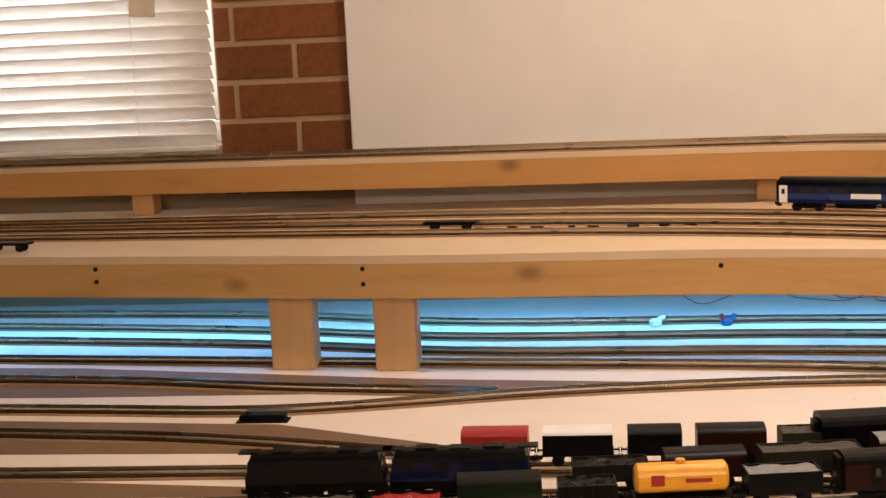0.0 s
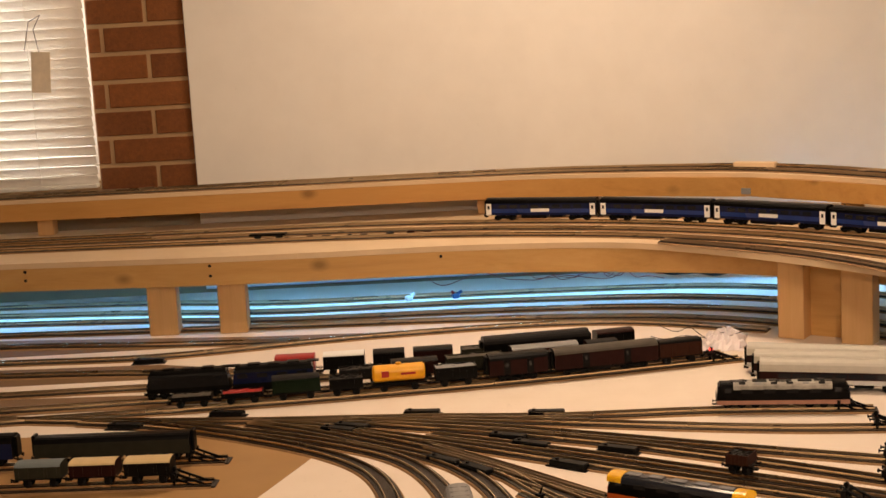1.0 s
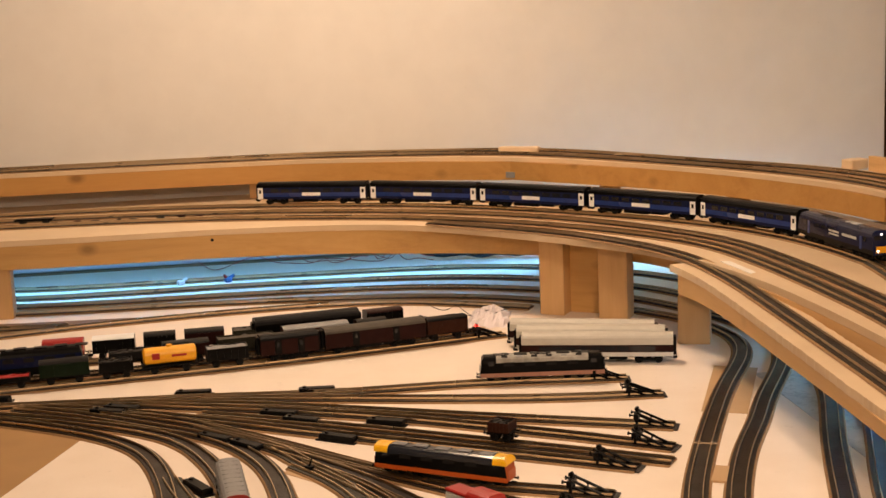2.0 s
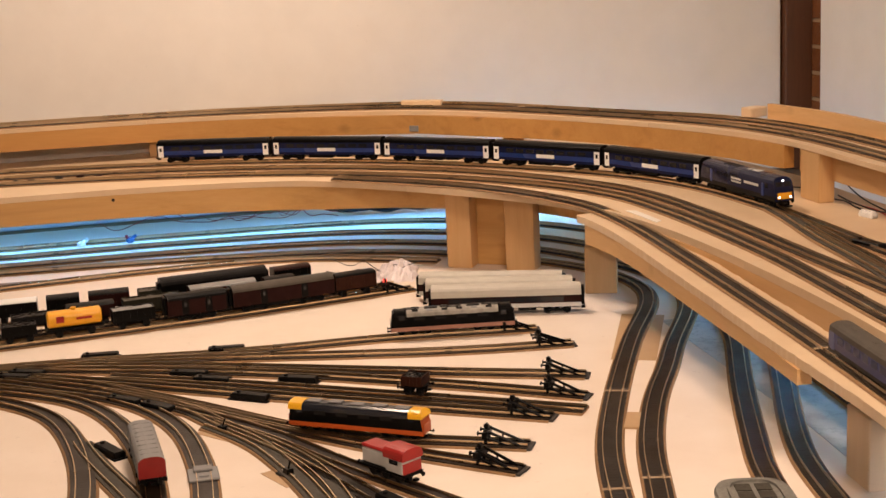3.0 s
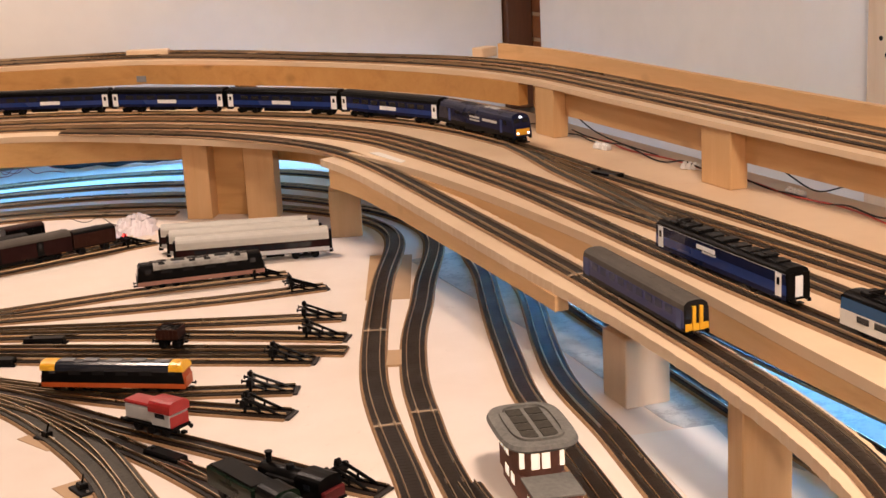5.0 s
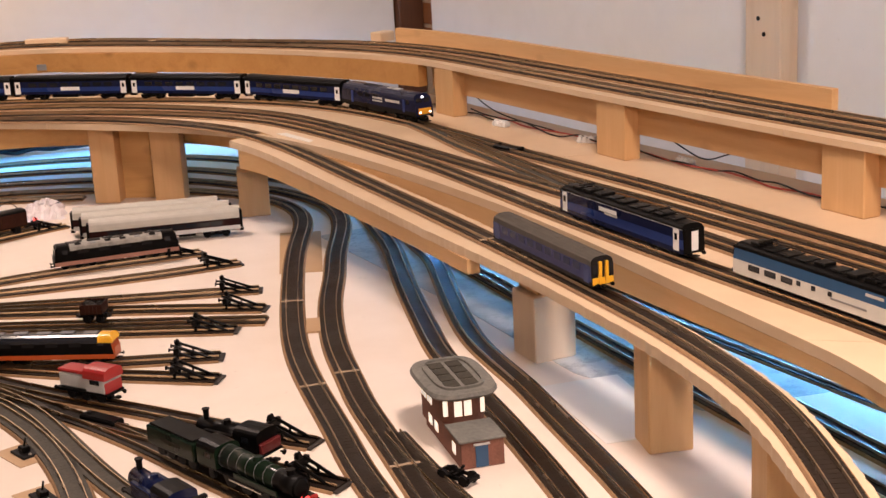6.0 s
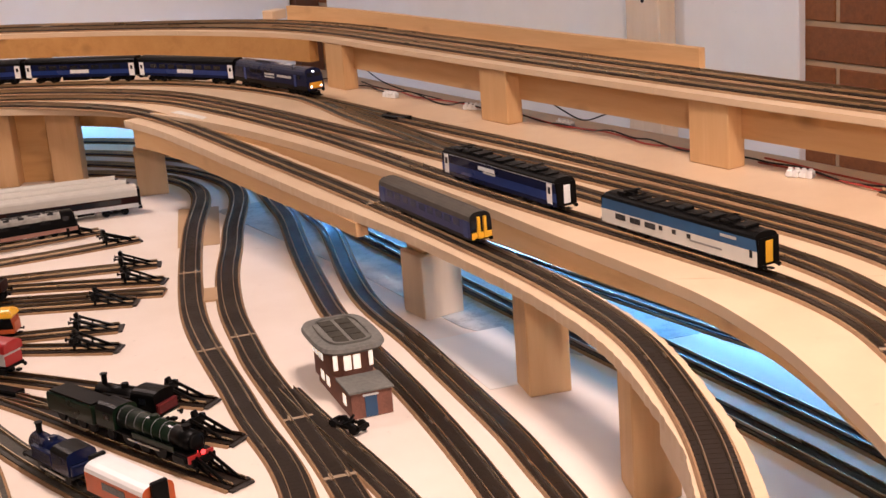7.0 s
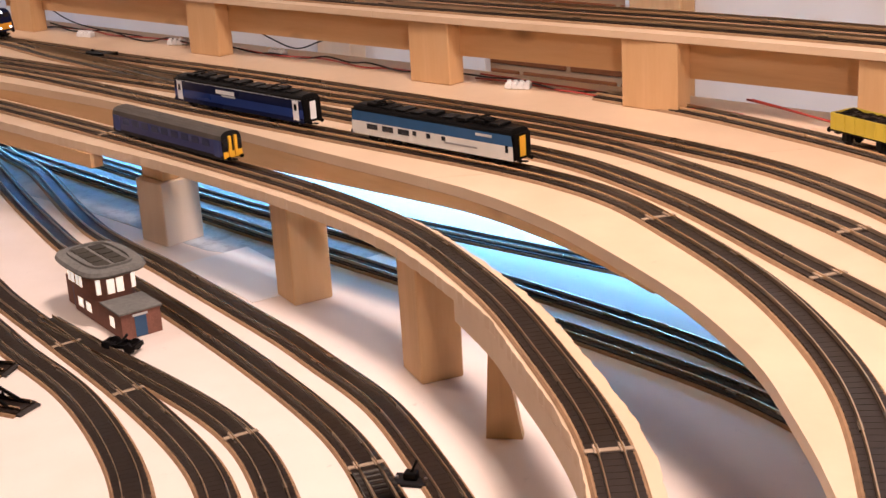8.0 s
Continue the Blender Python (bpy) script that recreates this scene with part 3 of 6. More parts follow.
g.loft(_rings)
thing("fascia_board", "pale pine fascia tapering out along the side deck", "fascia board", "deck fascias", g.mesh("fascia", M_PINE_Y))

# ramp that falls away from the deck
RAMP = [(0.56, 2.8, DECK + 0.001), (0.8, 2.555, DECK + 0.001), (0.935, 2.3, DECK + 0.000), (0.977, 2.134, DECK - 0.012), (0.979, 1.797, DECK - 0.023), (0.964, 1.434, DECK - 0.027), (0.941, 1.12, DECK - 0.029), (0.921, 0.935, DECK - 0.030), (0.882, 0.763, DECK - 0.031), (0.816, 0.62, DECK - 0.032), (0.769, 0.534, DECK - 0.033), (0.729, 0.479, DECK - 0.033), (0.664, 0.385, DECK - 0.034), (0.608, 0.317, DECK - 0.035), (0.559, 0.274, DECK - 0.036), (0.425, 0.155, DECK - 0.038), (0.273, 0.064, DECK - 0.040)]
g = Geo()
RAG = random.Random(9)
_rings = []
for p, d, l in frames_of([q for q in spline(RAMP[2:], 0.008) if q.y < 2.25]):
    w = -0.045 + 0.012 * min(1, max(0, (1.5 - p.y) / 0.3)) + 0.011 * min(1, max(0, (0.78 - p.y) / 0.25)) + RAG.uniform(-0.0008, 0.0008)
    e = 0.034 - 0.010 * min(1, max(0, (1.45 - p.y) / 0.25)) + 0.005 * min(1, max(0, (0.75 - p.y) / 0.25)) + RAG.uniform(-0.0012, 0.0012)
    _rings.append([p + l * w + Vector((0, 0, -0.013)), p + l * e + Vector((0, 0, -0.013)), p + l * e + Vector((0, 0, -0.0006)), p + l * w + Vector((0, 0, -0.0006))])
g.loft(_rings)
thing("ramp_board", "narrow plywood ramp board with ragged edges falling from the deck", "ramp", "", g.mesh("ramp", M_PLY))
g = Geo()
_rings = []
for p, d, l in frames_of([q for q in spline(RAMP[2:8], 0.02) if 1.36 < q.y < 2.235]):
    low = Vector((0, 0, float(np.interp(p.y, (1.36, 1.75, 2.24), (0.112, 0.111, 0.119))) - p.z))
    top = Vector((0, 0, -0.0135))
    _rings.append([p + l * -0.044 + low, p + l * -0.026 + low, p + l * -0.026 + top, p + l * -0.044 + top])
g.loft(_rings)
thing("ramp_fascia", "pale pine side board under the ramp, level along its lower edge", "fascia board", "deck fascias", g.mesh("rampf", M_PINE_Y))

g = Geo()
ribbon(g, spline(RAMP[9:], 0.02), -0.0215, -0.0100, -0.038, -0.0135)
thing("ramp_fascia", "bent plywood fascia under the ramp's lower end", "fascia board", "deck fascias", g.mesh("rampf", M_PLY))

# upper deck, a little lower along the side than at the back
UEDGE = [(-1.7, 3.4), (-0.9, 3.375), (-0.43, 3.355), (0.13, 3.34), (0.4, 3.3), (0.79, 3.13), (1.075, 2.796), (1.239, 2.485), (1.304, 2.248), (1.306, 1.929), (1.308, 1.547), (1.317, 1.07), (1.333, 0.688), (1.336, 0.283), (1.341, -0.103)]
UBACK = [(-1.7, 3.465), (-0.9, 3.465), (-0.43, 3.465), (0.13, 3.46), (0.5, 3.43), (0.927, 3.25), (1.206, 2.881), (1.37, 2.635), (1.45, 2.331), (1.455, 1.944), (1.458, 1.559), (1.462, 1.077), (1.481, 0.694), (1.476, 0.283), (1.481, -0.103)]


def up_z(x):
    """The height of the upper deck, which falls towards the side wall."""
    f = min(1, max(0, (x - 0.3) / 1.0))
    return UP + (UPR - UP) * f


def uplift(pts, dz=0.0):
    return [(x, y, up_z(x) + dz) for x, y in pts]


def plate3(name, a, b, thick, mat, label, category):
    la, lb = spline(a, 0.02), spline(b, 0.02)
    n = 220
    g = Geo()
    rings = []
    for k in range(n + 1):
        p, q = la[round(k * (len(la) - 1) / n)], lb[round(k * (len(lb) - 1) / n)]
        rings.append([(p.x, p.y, p.z - thick), (q.x, q.y, p.z - thick), (q.x, q.y, p.z), (p.x, p.y, p.z)])
    return panels(thing(name, label, category), rings, mat, (0, 70, 118, 170, 220))


plate3("upper_deck", uplift(UEDGE), uplift(UBACK), 0.009, M_PLY, "narrow plywood upper deck with two tracks", "deck")
fascia(uplift(UEDGE[:6]), -0.053, -0.0095, 0.022, "orange pine beam under the upper deck", M_PINE_X)
fascia(uplift(UEDGE[5:9]), -0.052, -0.0095, 0.022, "curved pine beam under the upper deck's corner", M_PINE_X)
g = Geo()
ribbon(g, spline(uplift(UEDGE[8:]), 0.03), 0.030, 0.050, -0.058, -0.0095)
thing("fascia_board", "set back pine beam under the upper side deck", "fascia board", "deck fascias", g.mesh("fascia", M_PINE_Y))
# plank along the back of the upper side deck
g = Geo()
ribbon(g, spline(uplift([(1.41, 2.542), (1.443, 2.33), (1.448, 1.943), (1.45, 1.559), (1.455, 1.294)]), 0.03), -0.006, 0.006, 0.0005, 0.030)
thing("back_plank", "low pine plank on edge behind the upper tracks", "plank", "", g.mesh("plank", M_PINE_Y))
for m, dx, dy, dz in ((pose(1.395, 2.585, UPR + 0.0005, 0, 0, 20), 0.022, 0.016, 0.020), (pose(0.83, 3.225, UP + 0.0015, 0, 0, -30), 0.05, 0.012, 0.014), (pose(1.06, 3.00, UP + 0.0015, 0, 0, -42), 0.055, 0.010, 0.006)):
    g = Geo()
    g.box(-dx, dx, -dy, dy, 0, dz, 0, None, 0.002)
    ob = thing("timber_offcut", "small pale pine offcut lying beside the upper track", "offcut", "offcuts", g.mesh("off", M_PLY))
    ob.matrix_basis = m


# ---- posts ----
def post(x0, x1, y0, y1, z0, z1, label, mat=M_PINE_Z, turn=0.0, name="deck_post"):
    g = Geo()
    cx, cy = (x0 + x1) / 2, (y0 + y1) / 2
    g.box(x0 - cx, x1 - cx, y0 - cy, y1 - cy, 0, z1 - z0, 0, None, 0.0015)
    ob = thing(name, label, "post", "deck posts", g.mesh("post", mat))
    ob.matrix_basis = pose(cx, cy, z0, 0, 0, turn)
    return ob


BEAM = DECK - 0.0645
post(-0.545, -0.481, 2.945, 2.985, 0, BEAM, "short square pine post under the deck beam")
post(-0.388, -0.327, 2.935, 2.975, 0, BEAM, "short square pine post under the deck beam")
post(0.766, 0.818, 2.626, 2.672, 0, DECK - 0.0125, "short pine post beside a block", turn=-32)
post(0.812, 0.884, 2.634, 2.650, 0, DECK - 0.0125, "darker pine block set back between two posts", M_PINE_XP, turn=-34)
post(0.868, 0.928, 2.552, 2.594, 0, DECK - 0.0125, "short pine post beside a block", turn=-32)
post(0.958, 1.016, 2.315, 2.372, 0, 0.088, "low pine block under the ramp's start", turn=-20)
post(0.971, 1.031, 1.305, 1.365, 0, 0.088, "square pale block under the ramp with a round saw mark", M_PALEP, turn=-3)
post(0.979, 1.023, 1.310, 1.360, 0.0885, DECK - 0.0407, "short pine block between a pale post and the ramp", turn=-3)
post(0.922, 0.972, 0.985, 1.035, 0, DECK - 0.0430, "square pale pine post under the ramp", turn=-18)
post(0.846, 0.892, 0.705, 0.757, 0, DECK - 0.0446, "square pale pine post under the ramp", turn=-25)
g = Geo()
g.loft([[(-0.006, -0.014, 0), (0.006, -0.014, 0), (0.006, 0.020, 0), (-0.006, 0.020, 0)], [(-0.006, 0.007, 0.127), (0.006, 0.007, 0.127), (0.006, 0.013, 0.127), (-0.006, 0.012, 0.127)]])
wedge = thing("ramp_gusset", "thin pine wedge standing under the curve of the ramp", "post", "deck posts", g.mesh("gusset", M_PINE_Z))
wedge.matrix_basis = pose(0.800, 0.574, 0, 0, 0, 32)
for x, y, w in ((1.310, 2.160, 0.07), (1.312, 1.626, 0.075), (1.322, 1.139, 0.075), (1.332, 0.780, 0.082), (1.340, 0.470, 0.08)):
    post(x, x + 0.030, y - w / 2, y + w / 2, DECK, UPR - 0.0095, "pine post between the middle and upper deck", name="upper_post")
for x, y in ((1.00, 3.02), (1.215, 2.76), (-0.9, 3.42), (0.2, 3.40)):
    post(x - 0.02, x + 0.02, y - 0.02, y + 0.02, DECK, up_z(x) - 0.0095, "pine post set back under the upper deck", name="upper_post")

# ---- tracks of the middle deck ----
ZT = DECK


def up_at(pts, z):
    return [(x, y, z) for x, y in pts]


LBL_D = "dark sleepered model track with nickel rails on the plywood deck"
T1W = track(up_at([(-1.7, 3.17), (-0.9, 3.13), (-0.35, 3.09), (-0.03, 3.06), (0.27, 2.99), (0.56, 2.865), (0.82, 2.65), (1, 2.39), (1.05, 2.15), (1.066, 1.801), (1.059, 1.606), (1.047, 1.413), (1.038, 1.217), (1.033, 1.016), (1.031, 0.864), (1.024, 0.712), (0.998, 0.585), (0.954, 0.503), (0.895, 0.398), (0.833, 0.312), (0.752, 0.225), (0.685, 0.169), (0.557, 0.089)], ZT), LBL_D, joints=[(0.963, 0.515)])
T2W = track(up_at([(-1.7, 3.26), (-0.9, 3.22), (-0.35, 3.185), (-0.04, 3.155), (0.27, 3.085), (0.57, 2.955), (0.84, 2.745), (1.05, 2.42), (1.1, 2.1), (1.112, 1.703), (1.118, 1.315), (1.11, 1.067), (1.102, 0.864), (1.092, 0.763), (1.078, 0.672), (1.058, 0.623), (1.025, 0.535), (0.978, 0.446), (0.931, 0.364), (0.876, 0.261), (0.8, 0.134)], ZT), LBL_D, joints=[(0.896, 0.322)])
T3W = track(up_at([(1.2, 1.93), (1.181, 1.752), (1.165, 1.558), (1.171, 1.315), (1.175, 1.016), (1.165, 0.763), (1.143, 0.651), (1.122, 0.596), (1.094, 0.512), (1.06, 0.432), (1.027, 0.358), (0.987, 0.292), (0.901, 0.155)], ZT), LBL_D, joints=[(1.02, 0.355)])
MAINW = track(up_at([(-1.7, 3.335), (-0.9, 3.3), (-0.35, 3.285), (-0.045, 3.26), (0.27, 3.185), (0.58, 3.055), (0.86, 2.835), (1.09, 2.57), (1.19, 2.33), (1.22, 2.05), (1.221, 1.752), (1.229, 1.413), (1.225, 1.117), (1.216, 0.814), (1.18, 0.562), (1.158, 0.484), (1.121, 0.405), (1.094, 0.355), (0.993, 0.195)], ZT), LBL_D)
XOVER = track(up_at([(1.222, 2.15), (1.205, 2), (1.18, 1.86), (1.169, 1.742), (1.149, 1.587), (1.129, 1.461), (1.124, 1.315)], ZT + 0.0005), "grey crossover points linking the running lines", grey=True)
RAMPW = track(RAMP, "dark model track on the narrow ramp", joints=[(0.61, 0.312), (0.945, 1.40)])
# upper deck
UT1 = track(uplift([(-1.7, 3.42), (-0.9, 3.4), (-0.43, 3.385), (0.13, 3.37), (0.43, 3.325), (0.82, 3.16), (1.1, 2.811), (1.274, 2.507), (1.339, 2.251), (1.346, 1.932), (1.347, 1.55), (1.357, 1.072), (1.374, 0.69), (1.375, 0.283), (1.379, -0.055)]), "model track along the upper deck")
UT2 = track(uplift([(-1.7, 3.45), (-0.9, 3.44), (0.13, 3.425), (0.47, 3.38), (0.88, 3.21), (1.158, 2.832), (1.334, 2.553), (1.401, 2.287), (1.409, 1.938), (1.412, 1.556), (1.417, 1.074), (1.435, 0.692), (1.433, 0.283), (1.438, -0.055)]), "model track along the upper deck")

# ---- tracks of the baseboard ----
LBL_B = "dark sleepered model track laid on the cream baseboard"
AW = track([(-1.6, 3.06), (-0.57, 2.985), (-0.25, 2.965), (0.245, 2.93), (0.6, 2.86), (0.86, 2.7), (1.02, 2.5), (1.06, 2.34), (1.031, 2.21), (0.932, 2.013), (0.82, 1.757), (0.74, 1.55), (0.7, 1.4), (0.662, 1.225), (0.64, 1.14), (0.624, 1.03), (0.598, 0.939), (0.556, 0.833), (0.518, 0.76), (0.45, 0.67), (0.35, 0.6)], LBL_B, joints=[(0.82, 1.751), (0.70, 1.396)])
BW = track([(-1.6, 3.19), (-0.67, 3.105), (-0.26, 3.035), (0.25, 3.02), (0.62, 2.96), (0.92, 2.78), (1.08, 2.52), (1.12, 2.32), (1.09, 2.17), (0.977, 1.949), (0.927, 1.839), (0.861, 1.71), (0.785, 1.521), (0.746, 1.38), (0.728, 1.325), (0.69, 1.14), (0.681, 1.1), (0.645, 0.935), (0.593, 0.76), (0.54, 0.665), (0.44, 0.55), (0.32, 0.47)], LBL_B, joints=[(0.76, 1.414), (0.69, 1.116), (0.66, 0.948)])
CW = track([(-1.6, 3.30), (-0.7, 3.205), (-0.28, 3.13), (0.25, 3.125), (0.68, 3.06), (1.0, 2.85), (1.16, 2.52), (1.16, 2.25), (1.10, 2.02), (1.08, 1.944), (0.986, 1.699), (0.903, 1.459), (0.884, 1.396), (0.829, 1.128), (0.772, 0.898), (0.713, 0.708), (0.668, 0.62), (0.58, 0.48), (0.47, 0.38)], LBL_B, joints=[(0.676, 0.633)])
DW = track([(-1.6, 3.38), (-0.7, 3.32), (-0.29, 3.235), (0.25, 3.225), (0.75, 3.17), (1.08, 2.95), (1.23, 2.6), (1.22, 2.25), (1.12, 1.93), (1.105, 1.84), (1, 1.575), (0.945, 1.414), (0.917, 1.25), (0.902, 1.189), (0.836, 0.9), (0.818, 0.85), (0.782, 0.72), (0.728, 0.62), (0.672, 0.522), (0.6, 0.42), (0.48, 0.27)], LBL_B)
FW = track([(0.712, 1.2), (0.698, 1.1), (0.69, 1.02), (0.681, 0.93), (0.667, 0.835), (0.648, 0.761), (0.614, 0.693), (0.575, 0.63), (0.5, 0.53), (0.42, 0.45)], "curved siding diverging from the double line", joints=[(0.658, 0.776)])
G1W = track([(1.20, 2.35), (1.13, 1.85), (1.085, 1.35), (1.065, 1.1), (1.045, 0.84), (1.02, 0.6), (0.985, 0.40), (0.88, 0.16)], LBL_B)
G2W = track([(1.24, 2.35), (1.19, 1.85), (1.15, 1.4), (1.138, 1.15), (1.113, 0.87), (1.088, 0.63), (1.05, 0.46), (0.95, 0.22)], LBL_B)
G3W = track([(1.29, 2.35), (1.24, 1.85), (1.215, 1.45), (1.215, 1.08), (1.222, 0.85), (1.225, 0.7), (1.20, 0.4), (1.10, 0.15)], LBL_B)
T1B = track([(-1.6, 2.37), (-0.9, 2.33), (-0.66, 2.295), (-0.446, 2.25), (-0.2, 2.213), (0.08, 2.187), (0.316, 2.155), (0.566, 2.15), (0.80, 2.118)], LBL_B)
S2 = track([(0.10, 2.175), (0.315, 2.121), (0.493, 2.071), (0.67, 2.03), (0.83, 2.012)], LBL_B)
S3 = track([(-0.20, 2.212), (-0.082, 2.196), (0.188, 2.115), (0.379, 2.031), (0.577, 1.94), (0.80, 1.842)], LBL_B)
S4 = track([(0.0, 2.165), (0.187, 2.09), (0.376, 2.001), (0.521, 1.913), (0.643, 1.836), (0.771, 1.746)], LBL_B)
S5 = track([(-0.20, 2.205), (-0.08, 2.16), (0.1, 2.058), (0.268, 1.948), (0.50, 1.80), (0.60, 1.738), (0.70, 1.675)], LBL_B)
S5B = track([(0.1, 2.085), (0.29, 1.98), (0.506, 1.845), (0.64, 1.76), (0.752, 1.688)], LBL_B)
S6 = track([(-0.08, 2.155), (0.07, 2.055), (0.209, 1.918), (0.335, 1.772), (0.428, 1.682), (0.53, 1.634), (0.642, 1.578)], LBL_B)
S7 = track([(0.101, 2.02), (0.22, 1.89), (0.36, 1.735), (0.48, 1.61), (0.61, 1.497)], LBL_B)
S9 = track([(0.2, 1.9), (0.29, 1.78), (0.345, 1.7), (0.397, 1.6), (0.448, 1.517), (0.483, 1.463), (0.531, 1.385), (0.582, 1.295), (0.628, 1.23)], LBL_B)
S8 = track([(0.22, 1.88), (0.266, 1.783), (0.32, 1.69), (0.362, 1.605), (0.385, 1.5), (0.388, 1.46), (0.394, 1.372), (0.402, 1.27), (0.416, 1.18), (0.438, 1.07), (0.462, 0.97)], "grey sleepered siding with points", grey=True)
S8B = track([(0.245, 1.80), (0.30, 1.713), (0.327, 1.627), (0.352, 1.53), (0.370, 1.42), (0.371, 1.31), (0.360, 1.20), (0.33, 1.02)], "grey sleepered siding crossing at the points", grey=True)
S10 = track([(0.33, 1.69), (0.383, 1.565), (0.432, 1.445), (0.472, 1.32), (0.516, 1.15), (0.543, 1.065), (0.562, 1.002)], LBL_B)
S11 = track([(0.4, 1.525), (0.436, 1.432), (0.476, 1.352), (0.516, 1.277), (0.563, 1.186), (0.607, 1.108)], LBL_B)
U1 = track([(-0.50, 2.255), (-0.35, 2.205), (-0.2, 2.12), (-0.066, 2.024), (0.022, 1.923), (0.063, 1.787), (0.084, 1.613), (0.08, 1.35)], LBL_B)
U1B = track([(0.072, 1.78), (0.082, 1.735), (0.106, 1.659), (0.132, 1.587), (0.158, 1.50), (0.175, 1.40)], "grey turnout branch on the inner curve", grey=True)
U2 = track([(-0.36, 2.225), (-0.2, 2.15), (-0.07, 2.075), (0.06, 1.975), (0.127, 1.833), (0.165, 1.63), (0.17, 1.35)], LBL_B)
U3 = track([(-0.2, 2.20), (-0.09, 2.13), (0.016, 2.045), (0.135, 1.945), (0.205, 1.804), (0.226, 1.661), (0.231, 1.559), (0.22, 1.3)], LBL_B)
W1 = track([(-1.6, 2.05), (-0.9, 2.03), (-0.5, 2.016), (-0.205, 2.008)], LBL_B)
W2 = track([(-1.6, 1.935), (-0.9, 1.92), (-0.5, 1.908), (-0.205, 1.900)], LBL_B)
R1 = track([(-1.6, 2.20), (-0.9, 2.26), (-0.45, 2.295), (-0.2, 2.322), (0.085, 2.362), (0.307, 2.402), (0.50, 2.446), (0.655, 2.482)], LBL_B)
R2 = track([(-1.6, 2.33), (-0.75, 2.35), (-0.45, 2.368), (-0.1, 2.397), (0.2, 2.440), (0.45, 2.486), (0.63, 2.527)], LBL_B)
R3 = track([(-1.6, 2.45), (-0.76, 2.463), (-0.45, 2.475), (-0.1, 2.487), (0.19, 2.504), (0.40, 2.542), (0.50, 2.566)], LBL_B)
L2W = track([(-1.6, 2.66), (-0.9, 2.625), (-0.55, 2.60), (-0.3, 2.55), (-0.12, 2.505)], LBL_B)
L1W = track([(-1.6, 2.76), (-0.8, 2.73), (-0.5, 2.72), (-0.285, 2.765), (-0.11, 2.808), (0.24, 2.852), (0.5, 2.83), (0.75, 2.70)], LBL_B)
CWE = track([(0.672, 0.627), (0.655, 0.60), (0.635, 0.565), (0.612, 0.53)], "grey points at the foot of the through line", grey=True)
L0W = track([(-1.6, 2.90), (-0.86, 2.885), (-0.476, 2.832), (-0.2, 2.81)], LBL_B)


# ---- vehicles ----
RNG = random.Random(5)
W_OO = 0.036


def ring_of(x, w, z0, bands, top, roof, n_roof=8, nose=0.0, sgn=1, zn=None):
    """A cross section: floor, side bands, roof arc. Leans back by nose towards the roof."""
    zs = [z0] + [b[0] for b in bands]
    pts = [(w / 2, z) for z in zs]
    for k in range(1, n_roof):
        a = math.pi * k / n_roof
        pts.append((w / 2 * math.copysign(abs(math.cos(a)) ** 0.75, math.cos(a)), top + (roof - top) * math.sin(a) ** 0.85))
    pts += [(-w / 2, z) for z in reversed(zs)]
    zn = z0 + 0.4 * (roof - z0) if zn is None else zn
    return [(x - sgn * nose * max(0, (z - zn) / (roof - zn)), y, z) for y, z in pts]


def shell(L, w, z0, bands, roof, n_roof=8, nose=0.0, both=True, zn=None, taper=0.0):
    """Body with side bands [(z, material slot)...]; slot 0 is the end, the last slot the roof."""
    top = bands[-1][0]
    nb = len(bands)
    slots = [b[1] for b in bands]
    rmat = max(slots) + 1
    mats = slots + [rmat] * n_roof + list(reversed(slots)) + [0]
    g = Geo()
    xs = [(-L / 2, nose if both else 0, -1, 1 - taper), (-L / 2 + 0.012, 0, -1, 1), (0, 0, 1, 1), (L / 2 - 0.012, 0, 1, 1), (L / 2, nose, 1, 1 - taper)]
    rings = [ring_of(x, w * t, z0, bands, top, roof, n_roof, n, s, zn) for x, n, s, t in xs]
    g.loft(rings, 0, True, mats)
    return g


def panel(name, parent, x, z, w, h, y, mat, proud=0.0004, label=""):
    """A small flat plate on a body side at y."""
    key = (name, round(w, 4), round(h, 4), mat.name, y > 0)
    if key not in PANELS:
        g = Geo()
        s = 1 if y > 0 else -1
        g.box(-w / 2, w / 2, min(0, s * proud), max(0, s * proud), -h / 2, h / 2)
        PANELS[key] = g.mesh(name, mat)
    return part(name, PANELS[key], parent, label, pose(x, y, z))


PANELS = {}


def wheel_mesh(r):
    key = ("wheelset", r)
    if key not in PANELS:
        g = Geo()
        for s in (-1, 1):
            g.cyl((0, s * 0.0068, 0), (0, s * 0.0095, 0), r, n=14)
            g.cyl((0, s * 0.0060, 0), (0, s * 0.0068, 0), r + 0.0008, n=14)
        g.cyl((0, -0.0068, 0), (0, 0.0068, 0), 0.0011, n=6)
        PANELS[key] = g.mesh("wheelset", M_DGREY)
    return PANELS[key]


def bogie(parent, x, base=0.034, r=0.0063, axles=2):
    g = Geo()
    h = base / 2 + 0.006
    for s in (-1, 1):
        g.box(-h, h, s * 0.0125 - 0.0012, s * 0.0125 + 0.0012, 0.005, 0.010, 0, None, 0.0008)
        for k in range(axles):
            xa = -base / 2 + base * k / max(1, axles - 1)
            g.box(xa - 0.003, xa + 0.003, s * 0.0145 - 0.0012, s * 0.0145 + 0.0012, 0.0035, 0.0085, 0, None, 0.0006)
    g.box(-0.004, 0.004, -0.0125, 0.0125, 0.007, 0.0135)
    b = part("bogie", g.mesh("bogie", M_BLACK), parent, "", pose(x, 0, 0))
    for k in range(axles):
        part("wheelset", wheel_mesh(r), b, "", pose(-base / 2 + base * k / max(1, axles - 1), 0, r))
    return b


